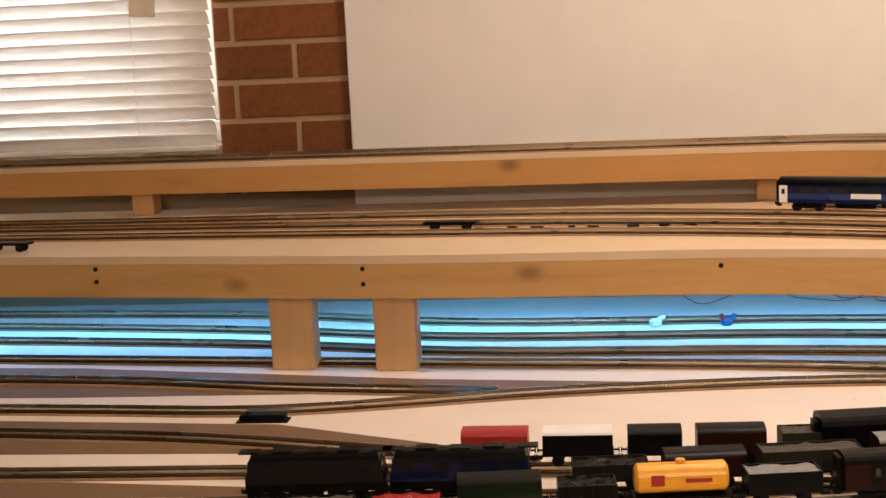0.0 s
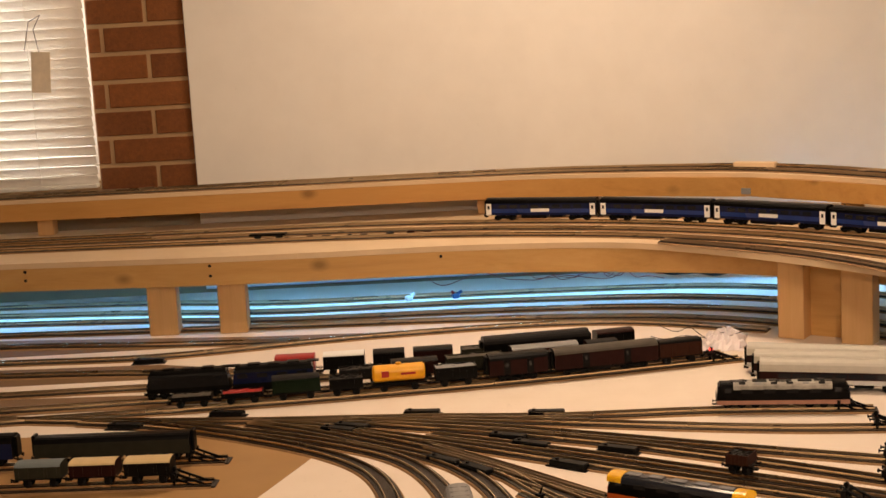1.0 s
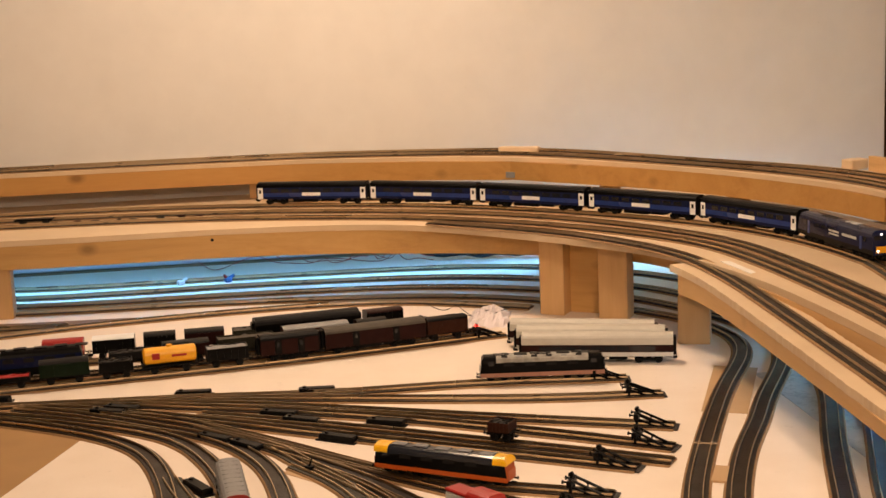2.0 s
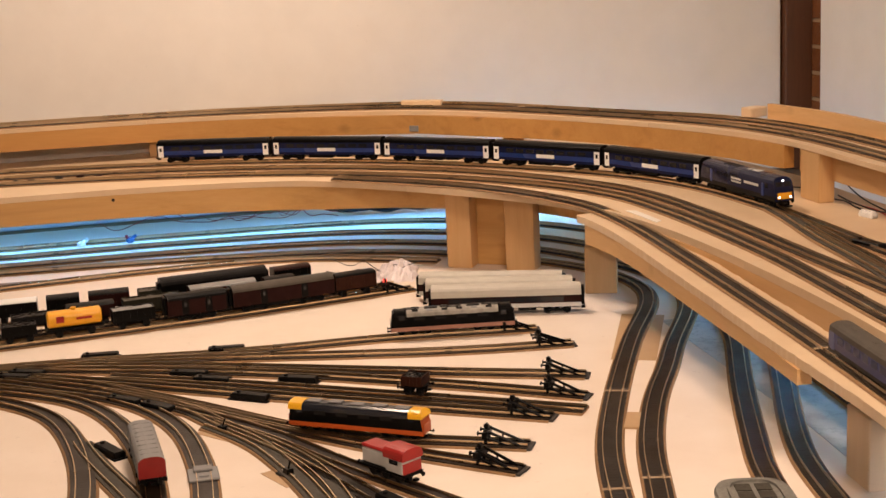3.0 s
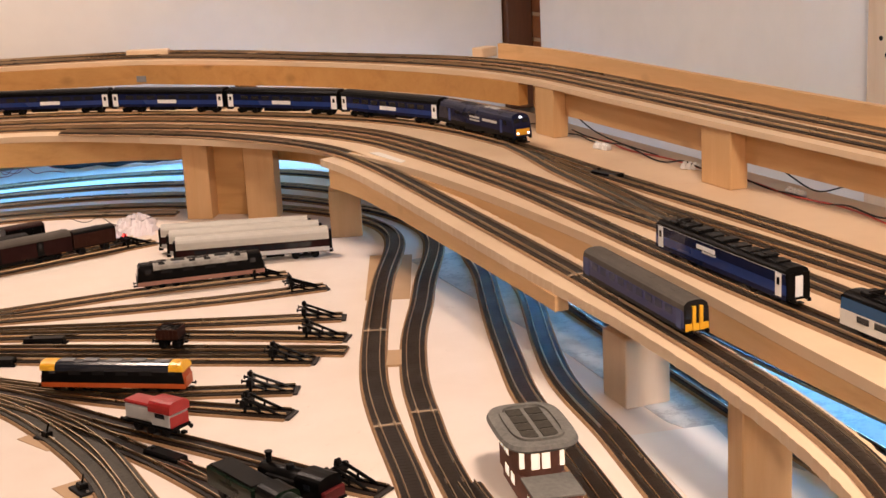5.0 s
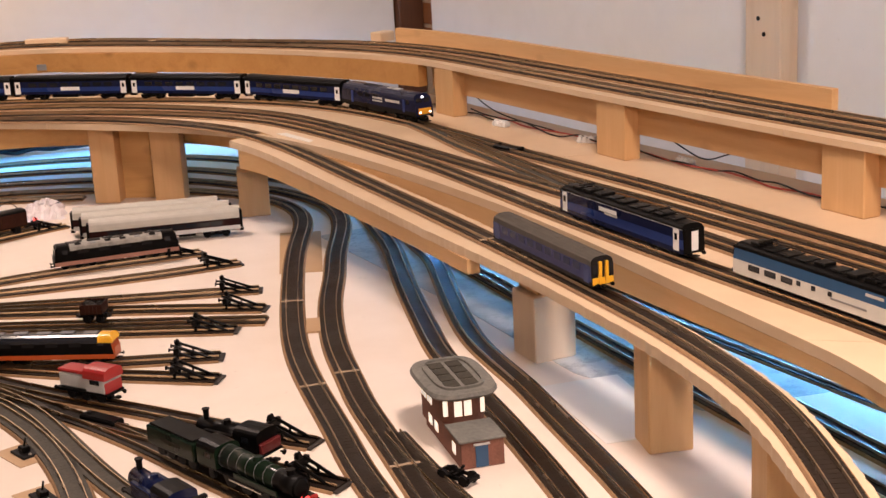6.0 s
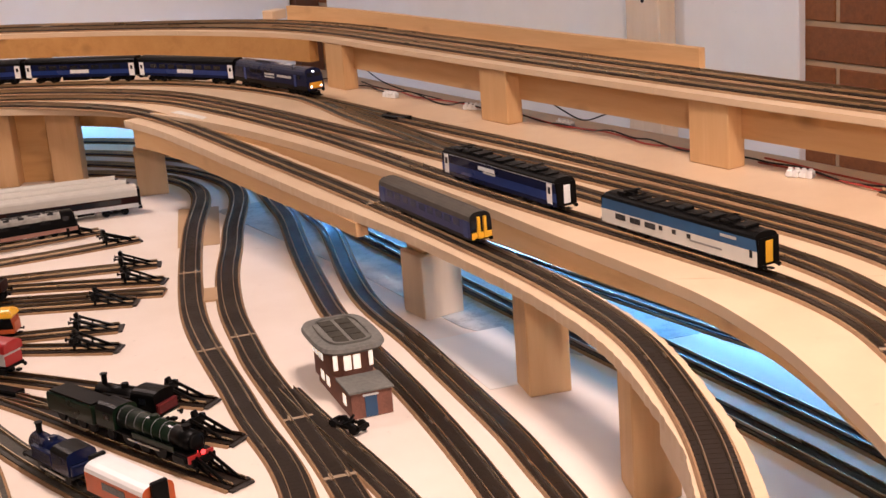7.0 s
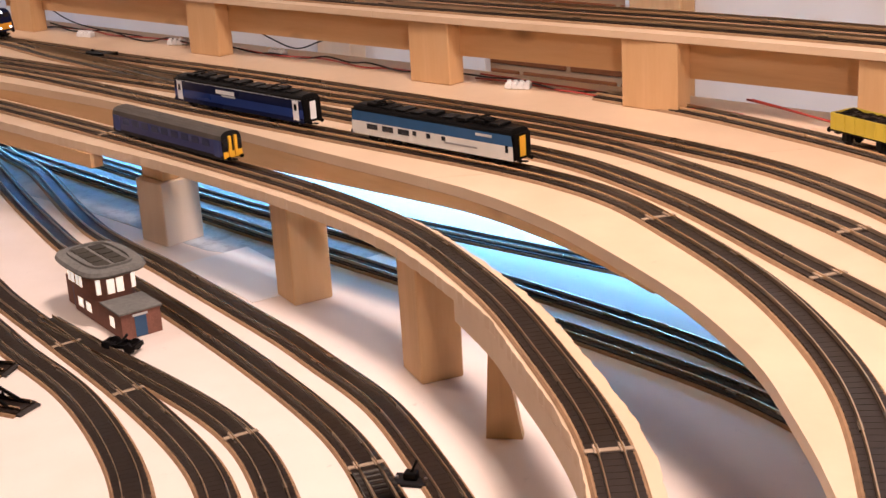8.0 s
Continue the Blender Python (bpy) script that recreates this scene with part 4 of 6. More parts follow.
def buffers(parent, L, z=0.0125):
    for s in (-1, 1):
        g = Geo()
        for y in (-0.0115, 0.0115):
            g.cyl((s * L / 2, y, z), (s * (L / 2 + 0.005), y, z), 0.0012, n=8)
            g.cyl((s * (L / 2 + 0.005), y, z), (s * (L / 2 + 0.0062), y, z), 0.0030, n=10)
        g.box(min(s * L / 2, s * (L / 2 + 0.007)), max(s * L / 2, s * (L / 2 + 0.007)), -0.003, 0.003, z - 0.006, z - 0.003)
        part("buffer_beam", g.mesh("buf", M_BLACK), parent)


def underframe(parent, L, z=0.014):
    g = Geo()
    g.box(-L * 0.18, L * 0.05, -0.012, 0.012, 0.0055, z, 0, None, 0.001)
    g.box(L * 0.08, L * 0.2, -0.012, 0.012, 0.007, z, 0, None, 0.001)
    part("underframe", g.mesh("uf", M_BLACK), parent)


def coach(label, group, mats, L=0.262, bands=None, roof=0.052, win=None, doors=(), plate=None, z0=0.0135, gang=True, name="model_coach"):
    """mats: end, side bands..., roof. win: (z, h, w, count, material). doors: x places."""
    ob = thing(name, label, "model coach", group)
    bands = bands or [(0.040, 1)]
    g = shell(L, W_OO, z0, bands, roof)
    part("body", g.mesh("coach_body", mats), ob)
    if win:
        z, h, w, n, mat = win
        for s in (-1, 1):
            for k in range(n):
                x = (k + 0.5) / n * (L - 0.06) - (L - 0.06) / 2
                panel("window", ob, x, z, w, h, s * W_OO / 2, mat)
    for x, mat in doors:
        for s in (-1, 1):
            d = panel("door", ob, x, (z0 + 0.041) / 2, 0.0125, 0.026, s * W_OO / 2, mat, 0.0005)
            panel("door_window", d, 0, 0.004, 0.005, 0.008, s * 0.0005, M_GLASS, 0.0003)
    if plate:
        x, z, w, h, mat = plate
        for s in (-1, 1):
            panel("name_plate", ob, x, z, w, h, s * (W_OO / 2 + 0.0003), mat, 0.0004, "white lettering bar")
    if gang:
        for s in (-1, 1):
            g = Geo()
            a, b = sorted((s * L / 2, s * (L / 2 + 0.0055)))
            g.box(a, b, -0.009, 0.009, 0.014, 0.046, 0, None, 0.001)
            part("gangway", g.mesh("gang", M_BLACK), ob)
    for s in (-1, 1):
        bogie(ob, s * (L / 2 - 0.042))
    underframe(ob, L)
    buffers(ob, L)
    return ob


def roof_box(parent, x, w, l, z, h, mat, name="roof_vent"):
    g = Geo()
    g.box(-l / 2, l / 2, -w / 2, w / 2, 0, h, 0, None, 0.001)
    return part(name, g.mesh(name, mat), parent, "", pose(x, 0, z))


def cab_front(ob, L, sgn, mat, z0=0.015, h=0.018, glass=True, led=False, nose=0.0, w=0.031):
    g = Geo()
    x = sgn * (L / 2 + 0.0004)
    a, b = sorted((x, x + sgn * 0.0006))
    g.box(a, b, -w / 2, w / 2, z0, z0 + h, 0, None, 0.0002)
    f = part("cab_front", g.mesh("cabf", mat), ob)
    if glass:
        for y in (-0.008, 0.008):
            g = Geo()
            xx = sgn * (L / 2 - nose * 0.55 + 0.0010)
            g.box(min(xx, xx - sgn * 0.002), max(xx, xx - sgn * 0.002), y - 0.0058, y + 0.0058, 0.0365, 0.044)
            part("windscreen", g.mesh("ws", M_GLASS), ob)
    if led:
        for y, z in ((-0.0105, 0.0195), (0.0105, 0.0195), (0, 0.046)):
            g = Geo()
            xx = sgn * (L / 2 + 0.0006 - (nose * 0.75 if z > 0.04 else 0))
            g.cyl((xx, y, z), (xx + sgn * 0.0012, y, z), 0.0017, n=10)
            part("head_lamp", g.mesh("hl", M_LED), ob, "lit white headlight")
    return f


def low_rider(ob, long=1.0, wide=0.80):
    """Narrows a vehicle and sets its body low over its bogies, under a flatter roof."""
    def walk_parts(parent, m):
        for child in list(parent.children):
            here = m @ child.matrix_basis
            kept = child.name.startswith(("bogie", "wheelset"))
            child.data = child.data.copy()
            back = here.inverted()
            for v in child.data.vertices:
                p = here @ v.co
                z = p.z if kept else float(np.interp(p.z, (0.0, 0.0115, 0.0405, 0.0505, 0.075), (0.003, 0.0066, 0.0350, 0.0415, 0.060)))
                v.co = back @ Vector((p.x * long, p.y * wide, z))
            walk_parts(child, here)
    walk_parts(ob, Matrix.Identity(4))
    return ob


def put(ob, way, s, base=0.16, flip=False):
    ob.matrix_basis = way.stand(s, base, RAIL_TOP) @ (Matrix.Rotation(math.pi, 4, "Z") if flip else Matrix.Identity(4))
    return ob


# the navy passenger train on the outer line of the middle deck
def navy_coach():
    return coach("navy blue coach with white end doors and white lettering", "navy passenger train",
                 [M_BLACK, M_NAVY, M_BLUE, M_NAVY, M_BLACK], bands=[(0.019, 1), (0.028, 2), (0.0405, 3)], roof=0.0525,
                 win=(0.0335, 0.0085, 0.018, 8, M_GLASS), doors=((-0.1235, M_PAINTW), (0.1235, M_PAINTW)), plate=(0.0, 0.0250, 0.044, 0.0075, M_PAINTW))


S_HEAD = MAINW.near(1.2, 2.205) - 0.13
first = navy_coach()
put(first, MAINW, S_HEAD - 0.137)
for k in range(1, 5):
    put(copy_thing(first, Matrix.Identity(4)), MAINW, S_HEAD - 0.137 - 0.275 * k)


def diesel_navy():
    L = 0.262
    ob = thing("model_diesel_locomotive", "navy blue diesel locomotive with an orange lit nose, heading the train", "model locomotive")
    g = shell(L, W_OO, 0.0125, [(0.020, 1), (0.041, 2)], 0.0525, nose=0.010)
    part("body", g.mesh("dn", [M_NAVY, M_BLACK, M_NAVY, M_NAVY]), ob)
    cab_front(ob, L, 1, M_TANK, 0.016, 0.011, True, True, 0.010, 0.027)
    cab_front(ob, L, -1, M_TANK, 0.016, 0.011, True, False, 0.010, 0.027)
    for s in (-1, 1):
        panel("name_plate", ob, 0.0, 0.034, 0.034, 0.0035, s * W_OO / 2, M_LGREY, 0.0004, "white lettering bar")
        panel("name_plate", ob, 0.0, 0.0285, 0.034, 0.0025, s * W_OO / 2, M_LGREY, 0.0004, "white lettering bar")
        panel("name_plate", ob, 0.052, 0.033, 0.048, 0.0045, s * W_OO / 2, M_LGREY, 0.0004, "white lettering bar")
        for x in (-0.103, 0.103):
            panel("cab_window", ob, x, 0.036, 0.010, 0.008, s * W_OO / 2, M_GLASS)
            panel("cab_door", ob, x - math.copysign(0.013, x), 0.0285, 0.007, 0.022, s * W_OO / 2, M_BLUE)
        for x in (-0.06, -0.035, -0.01):
            panel("side_grille", ob, x, 0.036, 0.018, 0.006, s * W_OO / 2, M_BLACK)
    roof_box(ob, 0.045, 0.012, 0.020, 0.0515, 0.002, M_LGREY, "roof_panel")
    roof_box(ob, 0.022, 0.012, 0.010, 0.0515, 0.002, M_LGREY, "roof_panel")
    roof_box(ob, -0.04, 0.014, 0.05, 0.0512, 0.0015, M_DGREY, "roof_grille")
    for x in (-0.085, 0.085):
        bogie(ob, x, 0.046, 0.0068, 3)
    underframe(ob, L)
    buffers(ob, L)
    return ob


put(diesel_navy(), MAINW, S_HEAD + 0.137)


def pantograph(ob, x, z=0.050):
    p = []
    for s in (-1, 1):
        p += [((x - 0.016, s * 0.009, z), (x + 0.006, s * 0.007, z + 0.005)), ((x + 0.006, s * 0.007, z + 0.005), (x - 0.012, s * 0.009, z + 0.008))]
    p += [((x - 0.012, -0.013, z + 0.008), (x - 0.012, 0.013, z + 0.008)), ((x - 0.008, -0.013, z + 0.008), (x - 0.008, 0.013, z + 0.008)), ((x - 0.016, -0.012, z), (x - 0.016, 0.012, z)), ((x + 0.006, -0.007, z + 0.005), (x + 0.006, 0.007, z + 0.005))]
    g = Geo()
    g.box(x - 0.018, x + 0.008, -0.010, 0.010, z - 0.0012, z, 0, None, 0.0004)
    pan = part("pantograph", g.mesh("panto", M_BLACK), ob)
    for a, b in p:
        g = Geo()
        g.cyl(a, b, 0.0009, n=6)
        part("bar", g.mesh("bar", M_BLACK), pan)
    for dx in (-0.016, 0.010, 0.02):
        for s in (-1, 1):
            g = Geo()
            g.cyl((x + dx, s * 0.010, z - 0.003), (x + dx, s * 0.010, z + 0.002), 0.0016, 0.001, n=8)
            part("insulator", g.mesh("ins", M_DGREY), ob)


def electric(label, mats, bands, L, plates, windows, end, doors):
    ob = thing("model_electric_locomotive", label, "model locomotive")
    g = shell(L, W_OO, 0.0125, bands, 0.0505, nose=0.004)
    part("body", g.mesh("el", mats), ob)
    for s in (-1, 1):
        for x, z, w, h, m in plates:
            panel("name_plate", ob, x, z, w, h, s * W_OO / 2, m, 0.0004, "pale lettering bar")
        for x, z, w, h in windows:
            panel("window", ob, x, z, w, h, s * W_OO / 2, M_GLASS)
        for x in doors:
            d = panel("door", ob, x, 0.0275, 0.010, 0.025, s * W_OO / 2, M_PAINTW)
            panel("door_window", d, 0, 0.004, 0.0045, 0.008, s * 0.0005, M_GLASS, 0.0003)
    for sg in (-1, 1):
        cab_front(ob, L, sg, M_BLACK, 0.0135, 0.029, False, False, 0.0, 0.033)
        g = Geo()
        a, b = sorted((sg * (L / 2 + 0.001), sg * (L / 2 + 0.0018)))
        g.box(a, b, -0.0055, 0.0055, 0.016, 0.0385)
        part("end_door", g.mesh("ed", end), ob, "coloured end gangway door")
    # roof gear
    for k in range(9):
        x = -L / 2 + 0.03 + k * (L - 0.06) / 8
        roof_box(ob, x, 0.020 + 0.008 * RNG.random(), 0.016, 0.0495, 0.002 + 0.004 * RNG.random(), M_BLACK, "roof_equipment")
    pantograph(ob, L / 2 - 0.045)
    pantograph(ob, -L / 2 + 0.05)
    for x in (-L * 0.31, L * 0.31):
        bogie(ob, x, 0.040, 0.0072)
    underframe(ob, L)
    buffers(ob, L)
    return ob


el1 = electric("navy electric locomotive with white ends and a black equipment roof", [M_BLACK, M_NAVY, M_BLUE, M_NAVY, M_PAINTW, M_BLACK], [(0.018, 1), (0.029, 2), (0.0405, 3), (0.0412, 4)], 0.246, [(-0.02, 0.0340, 0.036, 0.0050, M_PAINTW), (-0.014, 0.0295, 0.026, 0.0025, M_LGREY)], [], M_PAINTW, (-0.112, 0.110))
low_rider(el1, 1.07)
put(el1, T1W, T1W.near(1.037, 1.197), 0.15)
el2 = electric("blue over pale grey electric locomotive with yellow ends", [M_BLACK, M_CREAM, M_RBLUE, M_RBLUE, M_BLACK], [(0.0285, 1), (0.034, 2), (0.0405, 3)], 0.254, [(0.085, 0.0365, 0.024, 0.003, M_LGREY), (0.05, 0.0205, 0.05, 0.002, M_GREY)], [(-0.092, 0.0235, 0.018, 0.0065), (-0.066, 0.0235, 0.018, 0.0065), (-0.040, 0.0235, 0.018, 0.0065), (-0.022, 0.0245, 0.006, 0.005), (0.0, 0.0245, 0.006, 0.005), (0.024, 0.0245, 0.006, 0.005), (0.118, 0.025, 0.004, 0.008)], M_YELLOW, ())
low_rider(el2, 0.98)
put(el2, T1W, T1W.near(1.033, 0.862), 0.15)


def railcar():
    L = 0.242
    ob = thing("model_railcar", "dark blue railcar with grey roof and yellow end", "model railcar")
    g = shell(L, W_OO, 0.0115, [(0.016, 1), (0.0345, 2)], 0.0480, nose=0.003)
    part("body", g.mesh("rc", [M_DGREY, M_DGREY, plain("faded_blue", (0.020, 0.030, 0.135), 0.42, 0, 0.25), M_ROOF]), ob)
    for s in (-1, 1):
        for k in range(9):
            panel("window", ob, -0.088 + k * 0.022, 0.0290, 0.015, 0.0085, s * W_OO / 2, TINT)
        for x in (-0.110, 0.110):
            panel("door", ob, x, 0.0245, 0.012, 0.021, s * W_OO / 2, M_BLUE)
    for sg in (-1, 1):
        cab_front(ob, L, sg, M_YELLOW, 0.0125, 0.0085, False, False, 0, 0.034)
        for y in (-0.0115, 0.0115):
            g = Geo()
            a, b = sorted((sg * L / 2, sg * (L / 2 + 0.0008)))
            g.box(a, b, y - 0.005, y + 0.005, 0.026, 0.037)
            part("windscreen", g.mesh("ws", M_GLASS), ob)
        for y in (-0.0045, 0.0045):
            g = Geo()
            a, b = sorted((sg * L / 2, sg * (L / 2 + 0.0030)))
            g.box(a, b, y * 1.15 - 0.0022, y * 1.15 + 0.0022, 0.014, 0.040)
            part("gangway_edge", g.mesh("ge", M_YELLOW), ob, "yellow gangway edge")
    for k in range(4):
        roof_box(ob, -0.08 + 0.052 * k, 0.008, 0.010, 0.0472, 0.0012, M_ROOF)
    for x in (-0.080, 0.080):
        bogie(ob, x, 0.032)
    underframe(ob, L)
    buffers(ob, L)
    return ob


TINT = plain("tinted_window", (0.030, 0.040, 0.095), 0.18)
put(low_rider(railcar(), 1.03), RAMPW, RAMPW.near(0.946, 1.230), 0.16)


# ---- vehicles in the yard ----
def diesel(label, mats, bands, L=0.235, roofgear=M_LGREY, nose=0.006, front=None, led=False):
    ob = thing("model_diesel_locomotive", label, "model locomotive")
    g = shell(L, W_OO, 0.0125, bands, 0.0515, nose=nose)
    part("body", g.mesh("dy", mats), ob)
    for sg in (-1, 1):
        cab_front(ob, L, sg, front or mats[0], 0.014, 0.015, True, False, nose)
    for s in (-1, 1):
        for x in (-L / 2 + 0.018, L / 2 - 0.018):
            panel("cab_window", ob, x, 0.036, 0.009, 0.0075, s * W_OO / 2, M_GLASS)
        for k in range(4):
            panel("side_grille", ob, -0.055 + 0.035 * k, 0.0345, 0.018, 0.007, s * W_OO / 2, M_DGREY)
    for k in range(5):
        roof_box(ob, -0.07 + 0.035 * k, 0.016, 0.022, 0.0505, 0.0018 + 0.001 * (k % 2), roofgear, "roof_panel")
    for x in (-L * 0.31, L * 0.31):
        bogie(ob, x, 0.044, 0.0068, 3)
    underframe(ob, L)
    buffers(ob, L)
    return ob


PALE = diesel("dark diesel locomotive with a pale panelled roof and dusty pink skirt", [M_BLACK, M_SKIRT, M_BLACK, M_BLACK], [(0.0195, 1), (0.0385, 2)], 0.205, M_BLACK)
put(PALE, T1B, T1B.near(0.665, 2.14), 0.13)
g = shell(0.152, W_OO + 0.0008, 0.0372, [(0.0388, 1)], 0.0524)
part("roof_cover", g.mesh("roof_cover", [M_PALER, M_PALER, M_PALER]), PALE, "pale grey panelled roof")
for k in range(6):
    roof_box(PALE, -0.058 + 0.023 * k, 0.011, 0.008 + 0.004 * (k % 3), 0.0519, 0.0012, M_DGREY, "roof_grille")
    for sg in (-1, 1):
        roof_box(PALE, 0, 0.007, 0.010, 0, 0.0012, M_DGREY if (k + sg) % 3 else M_GREY, "roof_hatch").matrix_basis = pose(-0.062 + 0.0245 * k, sg * 0.0122, 0.0496, -sg * 32, 0, 0)
y37 = diesel("orange and black diesel locomotive with yellow cab roofs", [M_ORANGE, M_ORANGE, M_BLACK, M_GLOSS], [(0.0195, 1), (0.0360, 2)], 0.212, plain("steel_roof", (0.20, 0.21, 0.23), 0.22, 0.9, 0.1), 0.008)
put(y37, S6, S6.near(0.436, 1.678), 0.13)
y37.matrix_basis = y37.matrix_basis @ Matrix.Diagonal((0.92, 0.94, 0.93, 1.0))
for sg in (-1, 1):
    g = shell(0.022, W_OO + 0.0012, 0.037, [(0.0392, 1)], 0.0522, nose=0.006 if sg > 0 else 0.0, both=False)
    cabroof = part("cab_roof", g.mesh("cr", [M_YELLOW, M_YELLOW, M_YELLOW]), y37, "yellow cab roof", pose(sg * 0.0950, 0, 0, 0, 0, 0 if sg > 0 else 180))


def shunter():
    L = 0.100
    ob = thing("model_shunter", "red and white diesel shunter with a red cab", "model locomotive")
    g = Geo()
    g.box(-L / 2, L / 2, -0.017, 0.017, 0.012, 0.016, 0, None, 0.0008)
    part("running_plate", g.mesh("rp", M_BLACK), ob)
    g = Geo()
    g.box(-L / 2 + 0.004, 0.010, -0.013, 0.013, 0.016, 0.036, 0, None, 0.002)
    part("bonnet", g.mesh("bn", M_LGREY), ob, "white engine bonnet")
    g = Geo()
    g.box(-L / 2 + 0.004, 0.010, -0.0135, 0.0135, 0.0362, 0.041, 0, None, 0.0015)
    part("bonnet_top", g.mesh("bt", M_RED), ob)
    g = Geo()
    g.box(0.010, L / 2 - 0.004, -0.017, 0.017, 0.016, 0.034, 0, None, 0.001)
    cab = part("cab", g.mesh("cab", M_LGREY), ob, "white cab with red lower end")
    g = shell(0.042, 0.036, 0.034, [(0.040, 1)], 0.049)
    part("cab_roof", g.mesh("cabr", [M_RED, M_RED, M_RED]), ob, "red cab roof", pose(0.028, 0, 0))
    g = Geo()
    g.box(L / 2 - 0.0042, L / 2 - 0.003, -0.016, 0.016, 0.016, 0.030)
    part("cab_end", g.mesh("ce", M_RED), ob, "red cab end")
    for s in (-1, 1):
        panel("window", cab, 0.028, 0.030, 0.018, 0.006, s * 0.017, M_GLASS)
    for x in (-0.028, 0.0, 0.028):
        part("wheelset", wheel_mesh(0.0075), ob, "", pose(x, 0, 0.0075))
    buffers(ob, L)
    return ob


small_diesel = put(shunter(), S9, S9.near(0.453, 1.508), 0.06)
small_diesel.matrix_basis = small_diesel.matrix_basis @ Matrix.Diagonal((0.84, 0.92, 0.94, 1.0))


def wagon(kind, label, L, mats, name="model_wagon", h=0.022, roof=0.0):
    """Four-wheeled wagon: open, van or tank."""
    ob = thing(name, label, "model wagon", "goods wagons")
    g = Geo()
    g.box(-L / 2, L / 2, -0.014, 0.014, 0.0125, 0.0155, 0, None, 0.0006)
    for x in (-L * 0.28, L * 0.28):
        for s in (-1, 1):
            g.box(x - 0.004, x + 0.004, s * 0.0125 - 0.001, s * 0.0125 + 0.001, 0.004, 0.0125, 0, None, 0.0006)
    part("chassis", g.mesh("ch", M_BLACK), ob)
    for x in (-L * 0.28, L * 0.28):
        part("wheelset", wheel_mesh(0.0060), ob, "", pose(x, 0, 0.0060))
    if kind == "open":
        g = Geo()
        z0, z1, t = 0.0155, 0.0155 + h, 0.0013
        g.box(-L / 2 + 0.001, L / 2 - 0.001, -0.0165, -0.0165 + t, z0, z1)
        g.box(-L / 2 + 0.001, L / 2 - 0.001, 0.0165 - t, 0.0165, z0, z1)
        g.box(-L / 2 + 0.001, -L / 2 + 0.001 + t, -0.0165 + t, 0.0165 - t, z0, z1)
        g.box(L / 2 - 0.001 - t, L / 2 - 0.001, -0.0165 + t, 0.0165 - t, z0, z1)
        part("body", g.mesh("ow", mats[0]), ob)
        g = Geo()
        nx, ny = 12, 6
        vs = [(-L / 2 + 0.003 + (L - 0.006) * i / nx, -0.0148 + 0.0296 * j / ny, z1 - 0.003 + 0.003 * RNG.random()) for i in range(nx + 1) for j in range(ny + 1)]
        fs = [(i * (ny + 1) + j, (i + 1) * (ny + 1) + j, (i + 1) * (ny + 1) + j + 1, i * (ny + 1) + j + 1) for i in range(nx) for j in range(ny)]
        part("load", mesh_of("load", vs, fs, mats[-1]), ob, "dark heaped load")
        for k in range(6):
            for s in (-1, 1):
                panel("side_rib", ob, -L / 2 + (k + 0.5) * L / 6, z0 + h / 2, 0.0014, h, s * 0.0165, mats[0], 0.0008)
    elif kind == "van":
        g = shell(L - 0.002, 0.033, 0.0155, [(0.0155 + h, 1)], 0.0155 + h + 0.005 + roof)
        part("body", g.mesh("vn", [mats[0], mats[0], mats[-1]]), ob)
        for s in (-1, 1):
            panel("door", ob, 0, 0.0155 + h / 2, 0.020, h - 0.002, s * 0.0165, mats[0], 0.0006)
            for k in range(5):
                panel("side_rib", ob, -L / 2 + (k + 0.5) * L / 5, 0.0155 + h / 2, 0.0012, h, s * 0.0165, mats[0], 0.0007)
    else:
        g = Geo()
        r = 0.0150
        g.cyl((-L / 2 + 0.006, 0, 0.0165 + r), (L / 2 - 0.006, 0, 0.0165 + r), r, n=28)
        g.cyl((L / 2 - 0.006, 0, 0.0165 + r), (L / 2 - 0.003, 0, 0.0165 + r), r, r * 0.75, n=28)
        g.cyl((-L / 2 + 0.003, 0, 0.0165 + r), (-L / 2 + 0.006, 0, 0.0165 + r), r * 0.75, r, n=28)
        part("tank", g.mesh("tk", mats[0]), ob)
        g = Geo()
        g.cyl((0, 0, 0.0165 + 2 * r - 0.001), (0, 0, 0.0165 + 2 * r + 0.003), 0.005, n=14)
        part("filler_cap", g.mesh("fc", mats[0]), ob)
        for s in (-1, 1):
            panel("badge", ob, -L * 0.25, 0.033, 0.013, 0.011, s * 0.0150, M_RED, 0.0008, "red badge")
            panel("name_plate", ob, L * 0.16, 0.032, 0.026, 0.004, s * 0.0150, M_RED, 0.0008, "red lettering bar")
    buffers(ob, L)
    return ob


# front row of wagons
def row(way, x, y, items):
    s = way.near(x, y)
    for kind, label, L, mats, h in items:
        s += L / 2 + 0.007
        put(wagon(kind, label, L, mats, h=h), way, s, L * 0.56)
        s += L / 2 + 0.007


